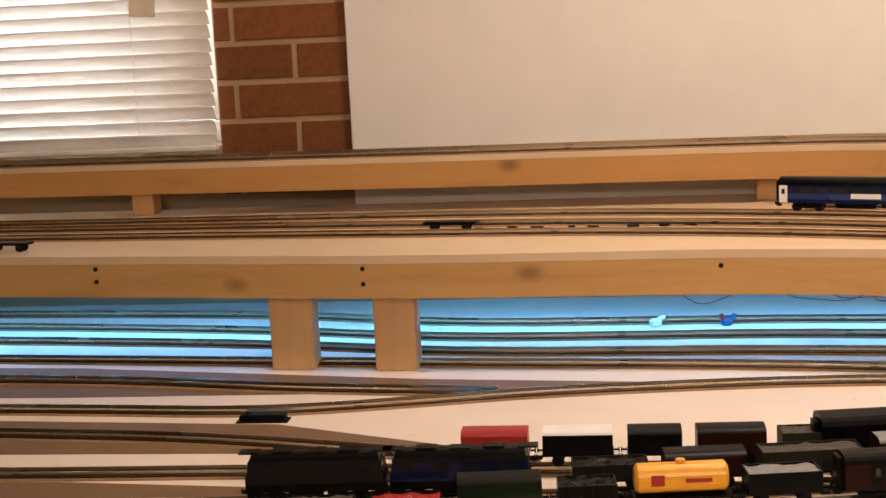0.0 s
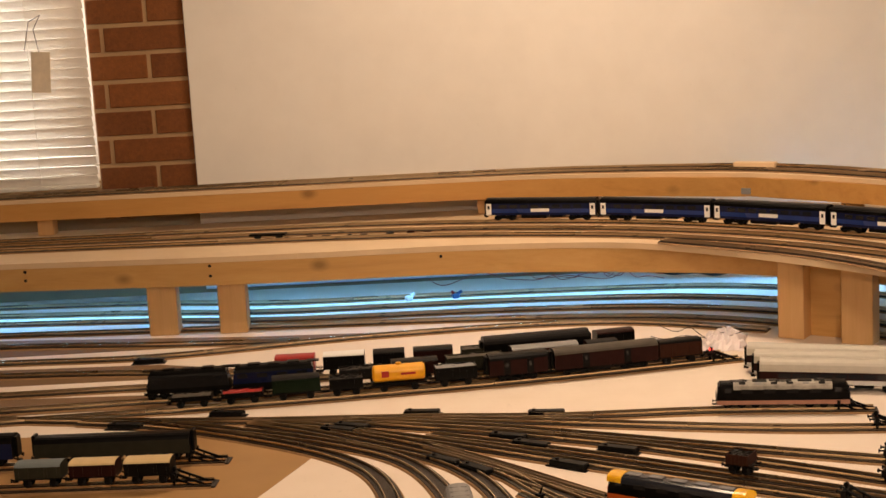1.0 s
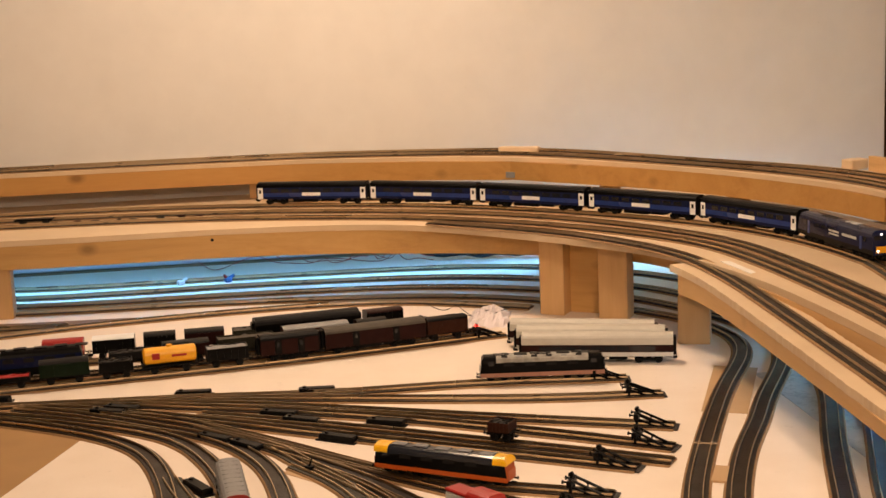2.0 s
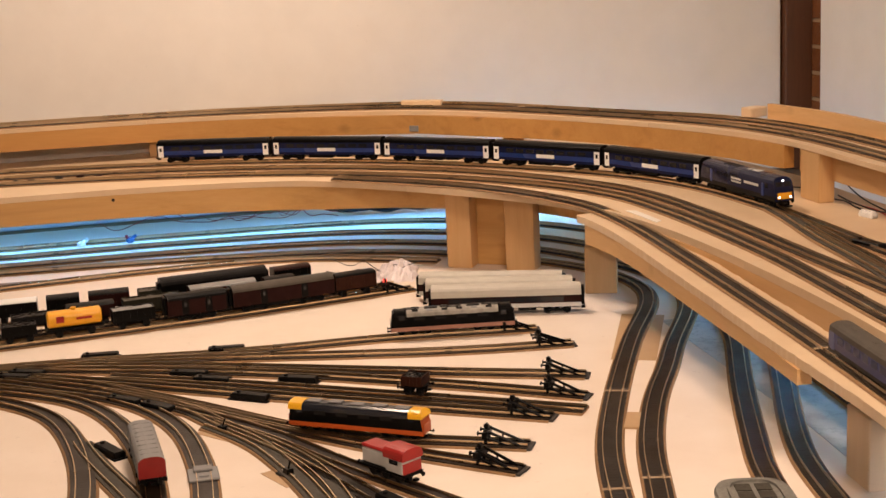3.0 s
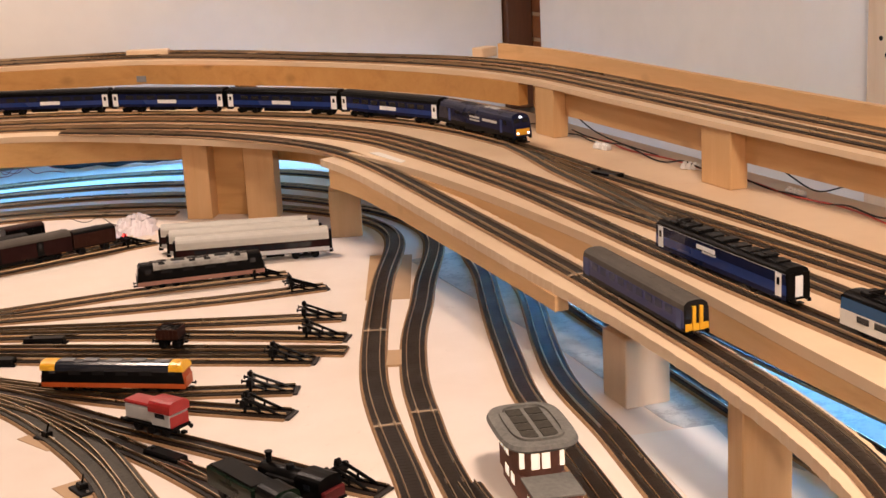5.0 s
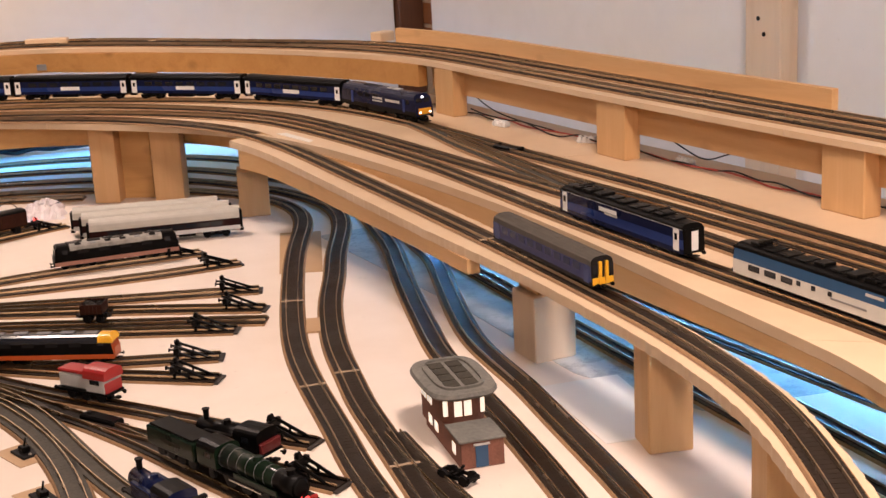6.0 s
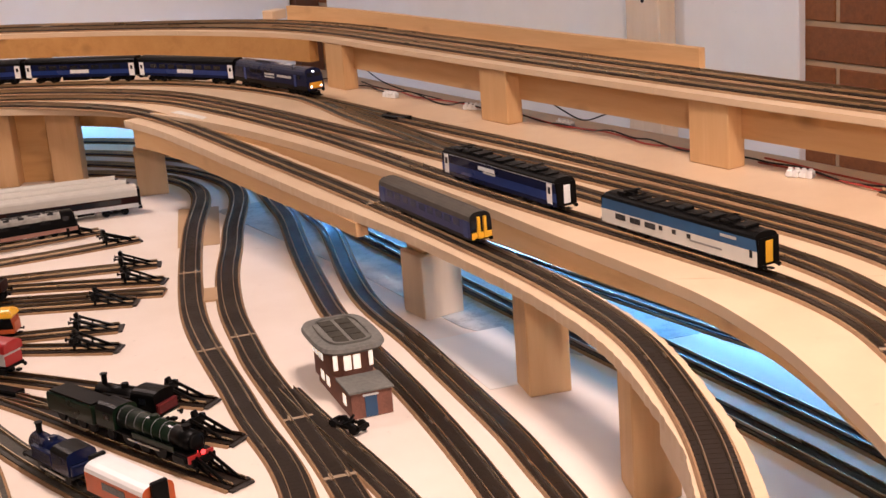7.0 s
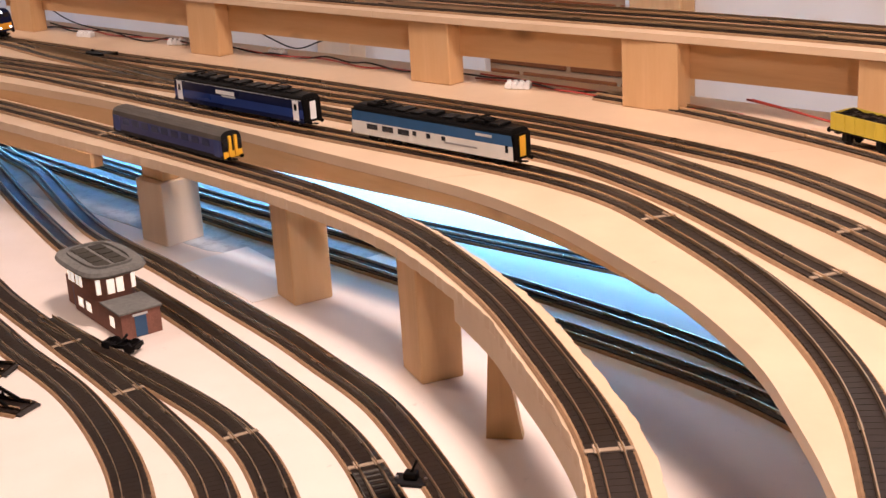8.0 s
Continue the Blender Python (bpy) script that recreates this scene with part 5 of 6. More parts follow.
row(R1, -0.365, 2.305, [("open", "black flat wagon with a grey load in the goods row", 0.072, [M_BLACK, M_ROOF], 0.006),
                        ("open", "black flat wagon with a red load in the goods row", 0.074, [M_BLACK, M_RED], 0.006),
                        ("van", "dark green goods van in the goods row", 0.085, [M_GREEN, M_DGREY], 0.022),
                        ("open", "low black open wagon beside the tank wagon", 0.060, [M_BLACK, M_BLACK], 0.016),
                        ("tank", "bright yellow tank wagon with a red badge", 0.098, [M_TANK], 0.02),
                        ("open", "black mineral wagon with a grey load", 0.075, [M_BLACK, M_GREY], 0.020)])
s0 = R1.near(0.192, 2.42)
for L, mats, lab in ((0.105, [M_BROWN, M_BLACK], "rust brown bogie van in the goods row"), (0.192, [M_BLACK, M_ROOF], "long dark brown parcels van with a grey roof")):
    s0 += L / 2
    ob = coach(lab, "goods wagons", [mats[0], M_MAROON, mats[1]], L, [(0.040, 1)], 0.049, None, ((-L * 0.2, M_BLACK), (L * 0.2, M_BLACK)), None, name="model_parcels_van")
    put(ob, R1, s0, L * 0.6)
    s0 += L / 2 + 0.012
s0 += 0.032
brake = wagon("van", "rust brown brake van with pale ends by the buffer stop", 0.082, [M_BROWN, M_BLACK], h=0.024)
put(brake, R1, s0, 0.045)

# middle row
s0 = R2.near(-0.405, 2.37)
for L, mats, lab in ((0.145, [M_BLACK, M_BLACK, M_DGREY, M_BLACK], "black diesel locomotive stabled in the middle road"), (0.145, [M_BLACK, M_BLACK, M_NAVY, M_BLACK], "dark navy diesel locomotive stabled in the middle road")):
    s0 += L / 2
    put(diesel(lab, mats, [(0.021, 1), (0.0405, 2)], L, M_BLACK), R2, s0, 0.08)
    s0 += L / 2 + 0.006
row(R2, -0.075, 2.40, [("open", "grey open wagon in the middle road", 0.08, [M_DGREY, M_BLACK], 0.016), ("van", "maroon goods van in the middle road", 0.085, [M_MAROON, M_BLACK], 0.020), ("open", "olive grey open wagon in the middle road", 0.105, [M_OLIVE, M_ROOF], 0.022),
                       ("van", "dark van with a pale grey roof in the middle road", 0.125, [M_BROWN, M_GREY], 0.026), ("van", "brown van in the middle road", 0.06, [M_BROWN, M_DGREY], 0.024)])
# back row
row(R3, -0.207, 2.484, [("van", "bright red goods van in the back road", 0.075, [M_RED, M_RED], 0.022), ("van", "black van with a white roof in the back road", 0.078, [M_BLACK, M_PAINTW], 0.022), ("van", "black van in the back road", 0.06, [M_BLACK, M_DGREY], 0.022), ("van", "maroon van in the back road", 0.075, [M_MAROON, M_BLACK], 0.022), ("open", "olive open wagon in the back road", 0.06, [M_OLIVE, M_ROOF], 0.02)])
ob = coach("long black coach with a dark roof in the back road", "goods wagons", [M_BLACK, M_BLACK, M_DGREY], 0.200, [(0.042, 1)], 0.054, None, (), None)
put(ob, R3, R3.near(0.284, 2.52), 0.12)
ob = wagon("van", "black brake van with pale ends in the back road", 0.075, [M_BLACK, M_MAROON], h=0.026)
put(ob, R3, R3.near(0.432, 2.55), 0.045)

# pale roofed cars lying side by side beyond the sidings
PULL = [(0.652, 2.283, 0.910, 2.211), (0.652, 2.340, 0.912, 2.262), (0.652, 2.398, 0.906, 2.308)]
for k, (xa, ya, xb, yb) in enumerate(PULL):
    ob = coach("pale grey roofed maroon coach standing on the bare board", "stored coaches", [M_MAROON, M_LGREY, M_MAROON, M_ROOFL, M_ROOFL], 0.262, [(0.021, 1), (0.034, 2), (0.0395, 3)], 0.053, (0.0275, 0.008, 0.021, 9, M_GLASS), (), None, 0.0135, True)
    ob.matrix_basis = pose((xa + xb) / 2, (ya + yb) / 2, 0.0, 0, 0, math.degrees(math.atan2(yb - ya, xb - xa)))

low_rider(PALE, 1.0, 0.88)
low_rider(y37, 1.0, 0.86)

# silver hopper with a red end
ob = thing("model_hopper_van", "silver grey roofed van with a red end on the curve", "model wagon")
g = shell(0.150, 0.029, 0.013, [(0.022, 1), (0.031, 2)], 0.0400)
part("body", g.mesh("hv", [M_DRED, M_MAROON, M_GREY, M_GREY]), ob)
for k in range(9):
    for s in (-1, 1):
        panel("side_rib", ob, -0.064 + 0.016 * k, 0.0220, 0.0012, 0.018, s * 0.0145, M_GREY, 0.0007)
for k in range(8):
    g = Geo()
    g.box(-0.0006, 0.0006, -0.010, 0.010, 0.0, 0.0009)
    part("roof_rib", g.mesh("roof_rib", M_GREY), ob, "", pose(-0.060 + 0.017 * k, 0, 0.0391))
for x in (-0.050, 0.050):
    bogie(ob, x, 0.026)
buffers(ob, 0.150)
put(ob, U2, U2.near(0.165, 1.645), 0.10)
ob.matrix_basis = ob.matrix_basis @ Matrix.Diagonal((1.0, 1.15, 1.0, 1.0))


def buffer_stop(way=None, s=None, m=None, lit=False):
    ob = thing("buffer_stop", "black open-framed buffer stop at the end of a siding", "buffer stop", "buffer stops")
    g = Geo()
    g.box(-0.036, 0.036, -0.0165, 0.0165, 0.0004, 0.0036, 0, None, 0.0006)
    part("base", g.mesh("bsb", M_BED), ob)
    for s_ in (-1, 1):
        y = s_ * 0.0092
        g = Geo()
        g.box(-0.0265, -0.0225, y - 0.0016, y + 0.0016, 0.0036, 0.0275)
        g.cyl((-0.0245, y, 0.027), (0.022, y, 0.005), 0.0023, n=6)
        g.cyl((-0.0245, y, 0.017), (0.004, y, 0.005), 0.0021, n=6)
        g.cyl((-0.030, y, 0.006), (0.030, y, 0.006), 0.0016, n=6)
        g.cyl((-0.006, y, 0.005), (-0.006, y, 0.020), 0.0014, n=6)
        part("side_frame", g.mesh("bsf", M_BLACK), ob)
        g = Geo()
        g.cyl((-0.028, y, 0.0225), (-0.034, y, 0.0225), 0.0016, n=8)
        g.cyl((-0.034, y, 0.0225), (-0.0355, y, 0.0225), 0.0034, n=10)
        part("buffer", g.mesh("bsu", M_BLACK), ob)
    g = Geo()
    g.box(-0.0285, -0.0215, -0.017, 0.017, 0.0155, 0.0265, 0, None, 0.001)
    part("beam", g.mesh("bsm", M_BLACK), ob)
    g = Geo()
    g.box(-0.027, -0.023, -0.004, 0.004, 0.027, 0.036, 0, None, 0.001)
    part("lamp_bracket", g.mesh("bsl", M_BLACK), ob)
    g = Geo()
    g.cyl((-0.0220, 0, 0.0315), (-0.0285, 0, 0.0315), 0.0032, n=10)
    part("lamp", g.mesh("bsr", M_REDLED if lit else M_DGREY), ob, "lit red lamp" if lit else "")
    ob.matrix_basis = (m if m is not None else way.stand(s, 0.03, 0.0)) @ Matrix.Diagonal((1.0, 0.92, 0.84, 1.0))
    return ob


stops = [(T1B, 0.0), (S2, 0.0), (S3, 0.0), (S4, 0.0), (S5, 0.0), (S6, 0.0), (S7, 0.0), (S9, 0.0), (S10, 0.0), (S11, 0.0), (W1, 0.0), (W2, 0.0), (R1, 0.0)]
for w, d in stops:
    buffer_stop(w, w.s[-1] - 0.030 - d, None, w in (T1B, S10, W1, R1))


# ---- steam engines ----
def spoked(ob, xs, r, name="driving_wheels"):
    for x in xs:
        for s in (-1, 1):
            g = Geo()
            g.cyl((x, s * 0.0072, r), (x, s * 0.0098, r), r, n=20)
            g.cyl((x, s * 0.0098, r), (x, s * 0.0104, r), r * 0.25, n=10)
            part("driving_wheel", g.mesh("dw", M_BLACK), ob)
    g = Geo()
    for s in (-1, 1):
        g.box(xs[0], xs[-1], s * 0.0112 - 0.0006, s * 0.0112 + 0.0006, r - 0.0035, r - 0.0015)
    part("coupling_rod", g.mesh("cr", M_METAL), ob)


def express():
    ob = thing("model_steam_locomotive", "dark green express steam locomotive with pale boiler bands and tender", "model locomotive")
    # nose towards +x
    g = Geo()
    g.box(-0.045, 0.125, -0.0165, 0.0165, 0.0165, 0.0185, 0, None, 0.0006)
    part("running_plate", g.mesh("rp", M_BLACK), ob)
    g = Geo()
    g.cyl((-0.012, 0, 0.0300), (0.088, 0, 0.0292), 0.0134, 0.0120, n=24)
    part("boiler", g.mesh("bo", M_GREEN, True), ob)
    g = Geo()
    g.cyl((0.088, 0, 0.0292), (0.121, 0, 0.0292), 0.0122, n=24)
    g.cyl((0.121, 0, 0.0292), (0.1235, 0, 0.0292), 0.0112, 0.008, n=24)
    part("smokebox", g.mesh("sb", M_BLACK, True), ob)
    for k in range(7):
        x = -0.008 + k * 0.0158
        r = 0.0134 - 0.0014 * (x + 0.012) / 0.1
        g = Geo()
        g.cyl((x, 0, 0.0300 - 0.0008 * (x + 0.012) / 0.1), (x + 0.0006, 0, 0.0300 - 0.0008 * (x + 0.012) / 0.1), r + 0.0002, n=24)
        part("boiler_band", g.mesh("bb", M_GREY), ob)
    g = Geo()
    g.cyl((0.106, 0, 0.040), (0.106, 0, 0.0450), 0.0048, 0.0042, n=14)
    g.cyl((0.106, 0, 0.0450), (0.106, 0, 0.0462), 0.0052, n=14)
    part("chimney", g.mesh("chy", M_BLACK), ob)
    g = Geo()
    g.cyl((0.048, 0, 0.0415), (0.048, 0, 0.0450), 0.0062, 0.0045, n=14)
    part("dome", g.mesh("dm", M_GREEN), ob)
    g = shell(0.036, 0.0335, 0.0185, [(0.0370, 1)], 0.0455)
    cab = part("cab", g.mesh("cb", [M_GREEN, M_GREEN, M_BLACK]), ob, "", pose(-0.029, 0, 0))
    for s in (-1, 1):
        panel("cab_window", cab, 0.004, 0.032, 0.011, 0.007, s * 0.01675, M_GLASS)
        g = Geo()
        g.box(0.100, 0.122, s * 0.0145 - 0.004, s * 0.0145 + 0.004, 0.008, 0.017, 0, None, 0.0012)
        part("cylinder", g.mesh("cy", M_BLACK), ob)
        g = Geo()
        g.box(0.022, 0.100, s * 0.0155 - 0.0008, s * 0.0155 + 0.0008, 0.0175, 0.0235)
        part("splasher", g.mesh("sp", M_GREEN), ob)
    spoked(ob, (0.005, 0.035, 0.065), 0.0125)
    for x in (0.092, 0.112, -0.032):
        part("wheelset", wheel_mesh(0.0063), ob, "", pose(x, 0, 0.0063))
    g = Geo()
    g.box(0.125, 0.128, -0.0165, 0.0165, 0.0105, 0.0185)
    part("buffer_beam", g.mesh("bfb", M_RED), ob, "red buffer beam")
    # tender
    tx = -0.103
    g = Geo()
    g.box(tx - 0.050, tx + 0.048, -0.0165, 0.0165, 0.0135, 0.0365, 0, None, 0.0015)
    part("tender", g.mesh("td", M_GREEN), ob)
    g = Geo()
    g.box(tx - 0.046, tx + 0.044, -0.0140, 0.0140, 0.0365, 0.0390, 0, None, 0.0012)
    part("coal_space", g.mesh("cs", M_BLACK), ob, "black coal load")
    for s in (-1, 1):
        panel("lettering", ob, tx, 0.026, 0.038, 0.0045, s * 0.0165, M_OLIVE, 0.0004, "dull gold lettering bar")
    for x in (-0.033, -0.011, 0.011, 0.033):
        part("wheelset", wheel_mesh(0.0075), ob, "", pose(tx + x, 0, 0.0075))
    return ob


engine = put(express(), S10, S10.near(0.510, 1.163), 0.10)
engine.matrix_basis = engine.matrix_basis @ Matrix.Diagonal((0.925, 0.96, 0.95, 1.0))


def tank_engine(label, mat, roofm, length=0.105, bunker=None):
    ob = thing("model_tank_engine", label, "model locomotive")
    L = length
    g = Geo()
    g.box(-L / 2, L / 2, -0.0165, 0.0165, 0.0145, 0.0170, 0, None, 0.0006)
    part("running_plate", g.mesh("rp", M_BLACK), ob)
    g = Geo()
    g.cyl((-0.010, 0, 0.0270), (L / 2 - 0.004, 0, 0.0270), 0.0104, n=20)
    part("boiler", g.mesh("bo", mat, True), ob)
    for s in (-1, 1):
        g = Geo()
        g.box(-0.010, L / 2 - 0.020, s * 0.0135 - 0.0030, s * 0.0135 + 0.0030, 0.017, 0.0315, 0, None, 0.001)
        part("side_tank", g.mesh("st", mat), ob)
    g = Geo()
    g.cyl((L / 2 - 0.012, 0, 0.035), (L / 2 - 0.012, 0, 0.0475), 0.0030, 0.0034, n=12)
    g.cyl((L / 2 - 0.012, 0, 0.0475), (L / 2 - 0.012, 0, 0.049), 0.0044, n=12)
    part("chimney", g.mesh("chy", M_BLACK), ob)
    g = Geo()
    g.cyl((0.010, 0, 0.035), (0.010, 0, 0.0415), 0.0050, 0.0040, n=12)
    part("dome", g.mesh("dm", mat), ob)
    g = shell(0.034, 0.0335, 0.017, [(0.0355, 1)], 0.0420)
    cab = part("cab", g.mesh("cb", [mat, mat, roofm]), ob, "", pose(-0.029, 0, 0))
    for s in (-1, 1):
        panel("cab_window", cab, 0.0, 0.0305, 0.010, 0.007, s * 0.01675, M_GLASS)
    g = Geo()
    g.box(-L / 2 + 0.001, -0.0465, -0.0155, 0.0155, 0.017, 0.029, 0, None, 0.0012)
    part("bunker", g.mesh("bk", bunker or mat), ob)
    spoked(ob, (-0.026, 0.0, 0.026), 0.0090)
    buffers(ob, L)
    return ob


put(tank_engine("black tank engine with a dark red bunker end", M_BLACK, M_BLACK, 0.106, plain("bunker_red", (0.10, 0.010, 0.010), 0.4)), S11, S11.near(0.541, 1.228), 0.06, True)
put(tank_engine("dark blue tank engine with a black cab roof", M_NAVY, M_BLACK), S8, S8.near(0.426, 1.138), 0.06, True)
ob = coach("short red-orange coach with a white roof behind the blue tank engine", "", [M_ORANGE, M_ORANGE, M_PAINTW], 0.10, [(0.034, 1)], 0.043, (0.027, 0.008, 0.013, 3, M_GLASS), ())
put(ob, S8, S8.near(0.456, 1.005), 0.06)
# the dark goods stock by the lamp-lit stops
for x, lab, mats in ((-0.456, "pale blue grey van at the low siding", [M_OLIVE, M_ROOFB]), (-0.377, "black van with a cream roof at the low siding", [M_MAROON, M_CREAMR]), (-0.298, "black van with a cream roof beside the buffer stop", [M_BLACK, M_CREAMR])):
    put(wagon("van", lab, 0.070, mats, h=0.017), W2, W2.near(x, 1.905), 0.04)
ob = coach("grey sided long van with a dark roof at the low siding", "goods wagons", [M_BLACK, M_OLIVE, M_BLACK], 0.24, [(0.035, 1)], 0.043, None, ())
put(ob, W1, W1.near(-0.378, 2.01), 0.15)
ob = coach("black coach with a blue panel at the low siding", "goods wagons", [M_BLACK, M_NAVY, M_BLACK], 0.235, [(0.038, 1)], 0.049, (0.030, 0.009, 0.018, 7, M_GLASS), ())
put(ob, W1, W1.near(-0.645, 2.02), 0.14)
# small brown wagon on its end of the siding
put(wagon("open", "short brown coal wagon alone on the siding", 0.034, [M_BROWN, M_BLACK], h=0.014), S5B, S5B.near(0.535, 1.815), 0.02)
# two small green wagons on the deck behind the train
BKW = track([(0.25, 3.275, DECK), (0.50, 3.215, DECK), (0.72, 3.10, DECK), (0.93, 2.92, DECK)], LBL_D)
for x, y in ((0.665, 3.13), (0.79, 3.05)):
    put(wagon("open", "dark green open wagon standing behind the train", 0.075, [M_GREEN, M_BLACK], h=0.018), BKW, BKW.near(x, y), 0.04)
# yellow wagon and the green stock at the far siding
YW = track([(1.362, 0.874, DECK), (1.342, 0.712, DECK), (1.302, 0.56, DECK), (1.261, 0.428, DECK), (1.175, 0.246, DECK)], LBL_D)
put(wagon("open", "yellow ballast wagon with a dark load", 0.088, [plain("wagon_yellow", (0.55, 0.42, 0.03), 0.45), M_BLACK], h=0.018), YW, YW.near(1.271, 0.464), 0.05)
put(tank_engine("dark green tank engine standing behind the yellow wagon", M_GREEN, M_GREEN), YW, YW.near(1.216, 0.332), 0.06)


# ---- signal box ----
def signal_box():
    ob = thing("model_signal_box", "brick signal box with a rounded grey roof and lit windows", "model building")
    # x along its length, door end at +x
    wall = Geo()
    wall.box(-0.040, 0.098, -0.024, 0.024, 0, 0.030, 0, None, 0.0006)
    part("lower_storey", wall.mesh("ls", M_SBRICK), ob, "red brown brick lower storey")
    g = Geo()
    g.box(-0.072, -0.0405, -0.020, 0.020, 0, 0.036, 0, None, 0.0006)
    part("rear_porch", g.mesh("rp", M_SBRICK), ob)
    g = Geo()
    g.box(0.045, 0.100, -0.0262, 0.0262, 0.0302, 0.0330, 0, None, 0.0006)
    part("flat_roof", g.mesh("fr", M_SROOF), ob)

    def oval(a, b, z, n=40, cx=-0.005):
        pts = []
        for k in range(n):
            t = 2 * math.pi * k / n
            c, s = math.cos(t), math.sin(t)
            pts.append((cx + a * math.copysign(abs(c) ** 0.55, c), b * math.copysign(abs(s) ** 0.55, s), z))
        return pts
    g = Geo()
    g.loft([oval(0.048, 0.0265, 0.0302), oval(0.048, 0.0265, 0.0620)])
    up = part("upper_storey", g.mesh("us", M_SBRICK), ob, "brick upper cabin with rounded ends")
    g = Geo()
    g.loft([oval(0.062, 0.039, 0.0622), oval(0.064, 0.041, 0.0650), oval(0.062, 0.039, 0.0690), oval(0.054, 0.031, 0.0700)])
    roof = part("roof", g.mesh("rf", M_SROOF), ob, "grey oval roof with a raised rim")
    g = Geo()
    rim_o, rim_i = oval(0.050, 0.028, 0.0700), oval(0.047, 0.0252, 0.0700)
    top_o, top_i = oval(0.050, 0.028, 0.0728), oval(0.047, 0.0252, 0.0728)
    n = len(rim_o)
    g.add(rim_o + rim_i + top_o + top_i, [(k, (k + 1) % n, 2 * n + (k + 1) % n, 2 * n + k) for k in range(n)] + [(2 * n + k, 2 * n + (k + 1) % n, 3 * n + (k + 1) % n, 3 * n + k) for k in range(n)] + [(3 * n + k, 3 * n + (k + 1) % n, n + (k + 1) % n, n + k) for k in range(n)])
    part("roof_rim", g.mesh("rr", M_SROOF), roof)
    for i in range(4):
        for j in range(2):
            g = Geo()
            cx, cy = -0.0365 + 0.021 * i, -0.0105 + 0.021 * j
            g.box(cx - 0.0088, cx + 0.0088, cy - 0.008, cy + 0.008, 0.0700, 0.0712)
            part("roof_panel", g.mesh("rpn", M_SPANEL), roof, "dark roof panel")
    # windows of both long sides and of the rounded end
    for s in (-1, 1):
        for x in (-0.034, -0.010):
            panel("window", up, x, 0.047, 0.018, 0.017, s * 0.0266, M_LIT, 0.0004, "warm lit window")
            panel("glazing_bar", up, x, 0.047, 0.0012, 0.017, s * 0.0270, M_SROOF, 0.0004)
        for x in (-0.020, 0.004):
            panel("window", ob, x, 0.015, 0.014, 0.011, s * 0.024, M_LIT, 0.0004, "warm lit window")
        panel("window", ob, 0.072, 0.016, 0.012, 0.012, s * 0.024, M_LIT, 0.0004, "warm lit window")
        panel("porch_door", ob, -0.047, 0.014, 0.009, 0.026, s * 0.020, M_DOOR, 0.0004)
    for y in (-0.020, -0.009, 0.002, 0.018):
        g = Geo()
        x = -0.005 + 0.048 * (1 - min(1, abs(y) / 0.0265) ** 3.6) ** (0.275)
        g.box(x - 0.002, x + 0.0006, y - 0.0042, y + 0.0042, 0.0385, 0.0555)
        part("window", g.mesh("wn", M_LIT), up, "warm lit window")
    g = Geo()
    g.box(0.098, 0.0988, -0.008, 0.006, 0.001, 0.025)
    part("door", g.mesh("dr", M_DOOR), ob, "blue end door")
    g = Geo()
    g.box(0.098, 0.0992, -0.010, 0.008, 0.0255, 0.028)
    part("lintel", g.mesh("ln", M_LGREY), ob)
    return ob


sb = signal_box()
sb.matrix_basis = pose(0.775, 1.165, 0.0003, 0, 0, -102)


# ---- point motors, chips and card ----
def point_motor(x, y, turn, label="black point motor box beside the turnout"):
    ob = thing("point_motor", label, "point motor", "point motors")
    g = Geo()
    g.box(-0.030, 0.030, -0.009, 0.009, 0.0003, 0.010, 0, None, 0.002)
    part("housing", g.mesh("pm", M_BLACK), ob)
    g = Geo()
    g.box(-0.034, 0.034, -0.011, 0.011, 0.0002, 0.0022, 0, None, 0.0006)
    part("foot", g.mesh("pmf", M_BLACK), ob)
    g = Geo()
    g.cyl((-0.02, 0, 0.010), (-0.02, 0, 0.0125), 0.003, n=10)
    part("knob", g.mesh("pmk", M_DGREY), ob)
    ob.matrix_basis = pose(x, y, 0, 0, 0, turn)
    return ob


for x, y, tu in ((-0.485, 2.685, 2), (-0.413, 2.215, -10), (-0.25, 2.262, -10), (0.084, 2.212, -6), (-0.027, 2.150, -25), (0.224, 2.055, -24), (0.288, 2.176, -5), (0.258, 2.010, -30), (0.385, 1.965, -27), (-0.048, 2.135, -28), (0.128, 1.950, -42), (0.176, 1.903, -48), (0.445, 1.440, -62), (0.309, 1.905, -35), (0.112, 1.735, -62)):
    point_motor(x, y, tu)
small = thing("loose_bogie", "small dark wagon bogie lying beside the siding's turnout", "model bogie")
g = Geo()
for sy in (-0.008, 0.008):
    g.box(-0.022, 0.022, sy - 0.0012, sy + 0.0012, 0.006, 0.010, 0, None, 0.0005)
for sx in (-0.020, 0.0, 0.020):
    g.box(sx - 0.002, sx + 0.002, -0.0085, 0.0085, 0.0065, 0.0115, 0, None, 0.0005)
part("frame", g.mesh("loose_frame", M_BLACK), small)
for sx in (-0.013, 0.013):
    part("wheelset", wheel_mesh(0.0060), small, "", pose(sx, 0, 0.0068))
g = Geo()
g.cyl((0.0, 0.0, 0.0115), (0.006, 0.003, 0.019), 0.0016, n=8)
part("pivot_pin", g.mesh("pivot", M_DGREY), small)
small.matrix_basis = pose(0.715, 1.052, 0.0, 0, 0, -70)
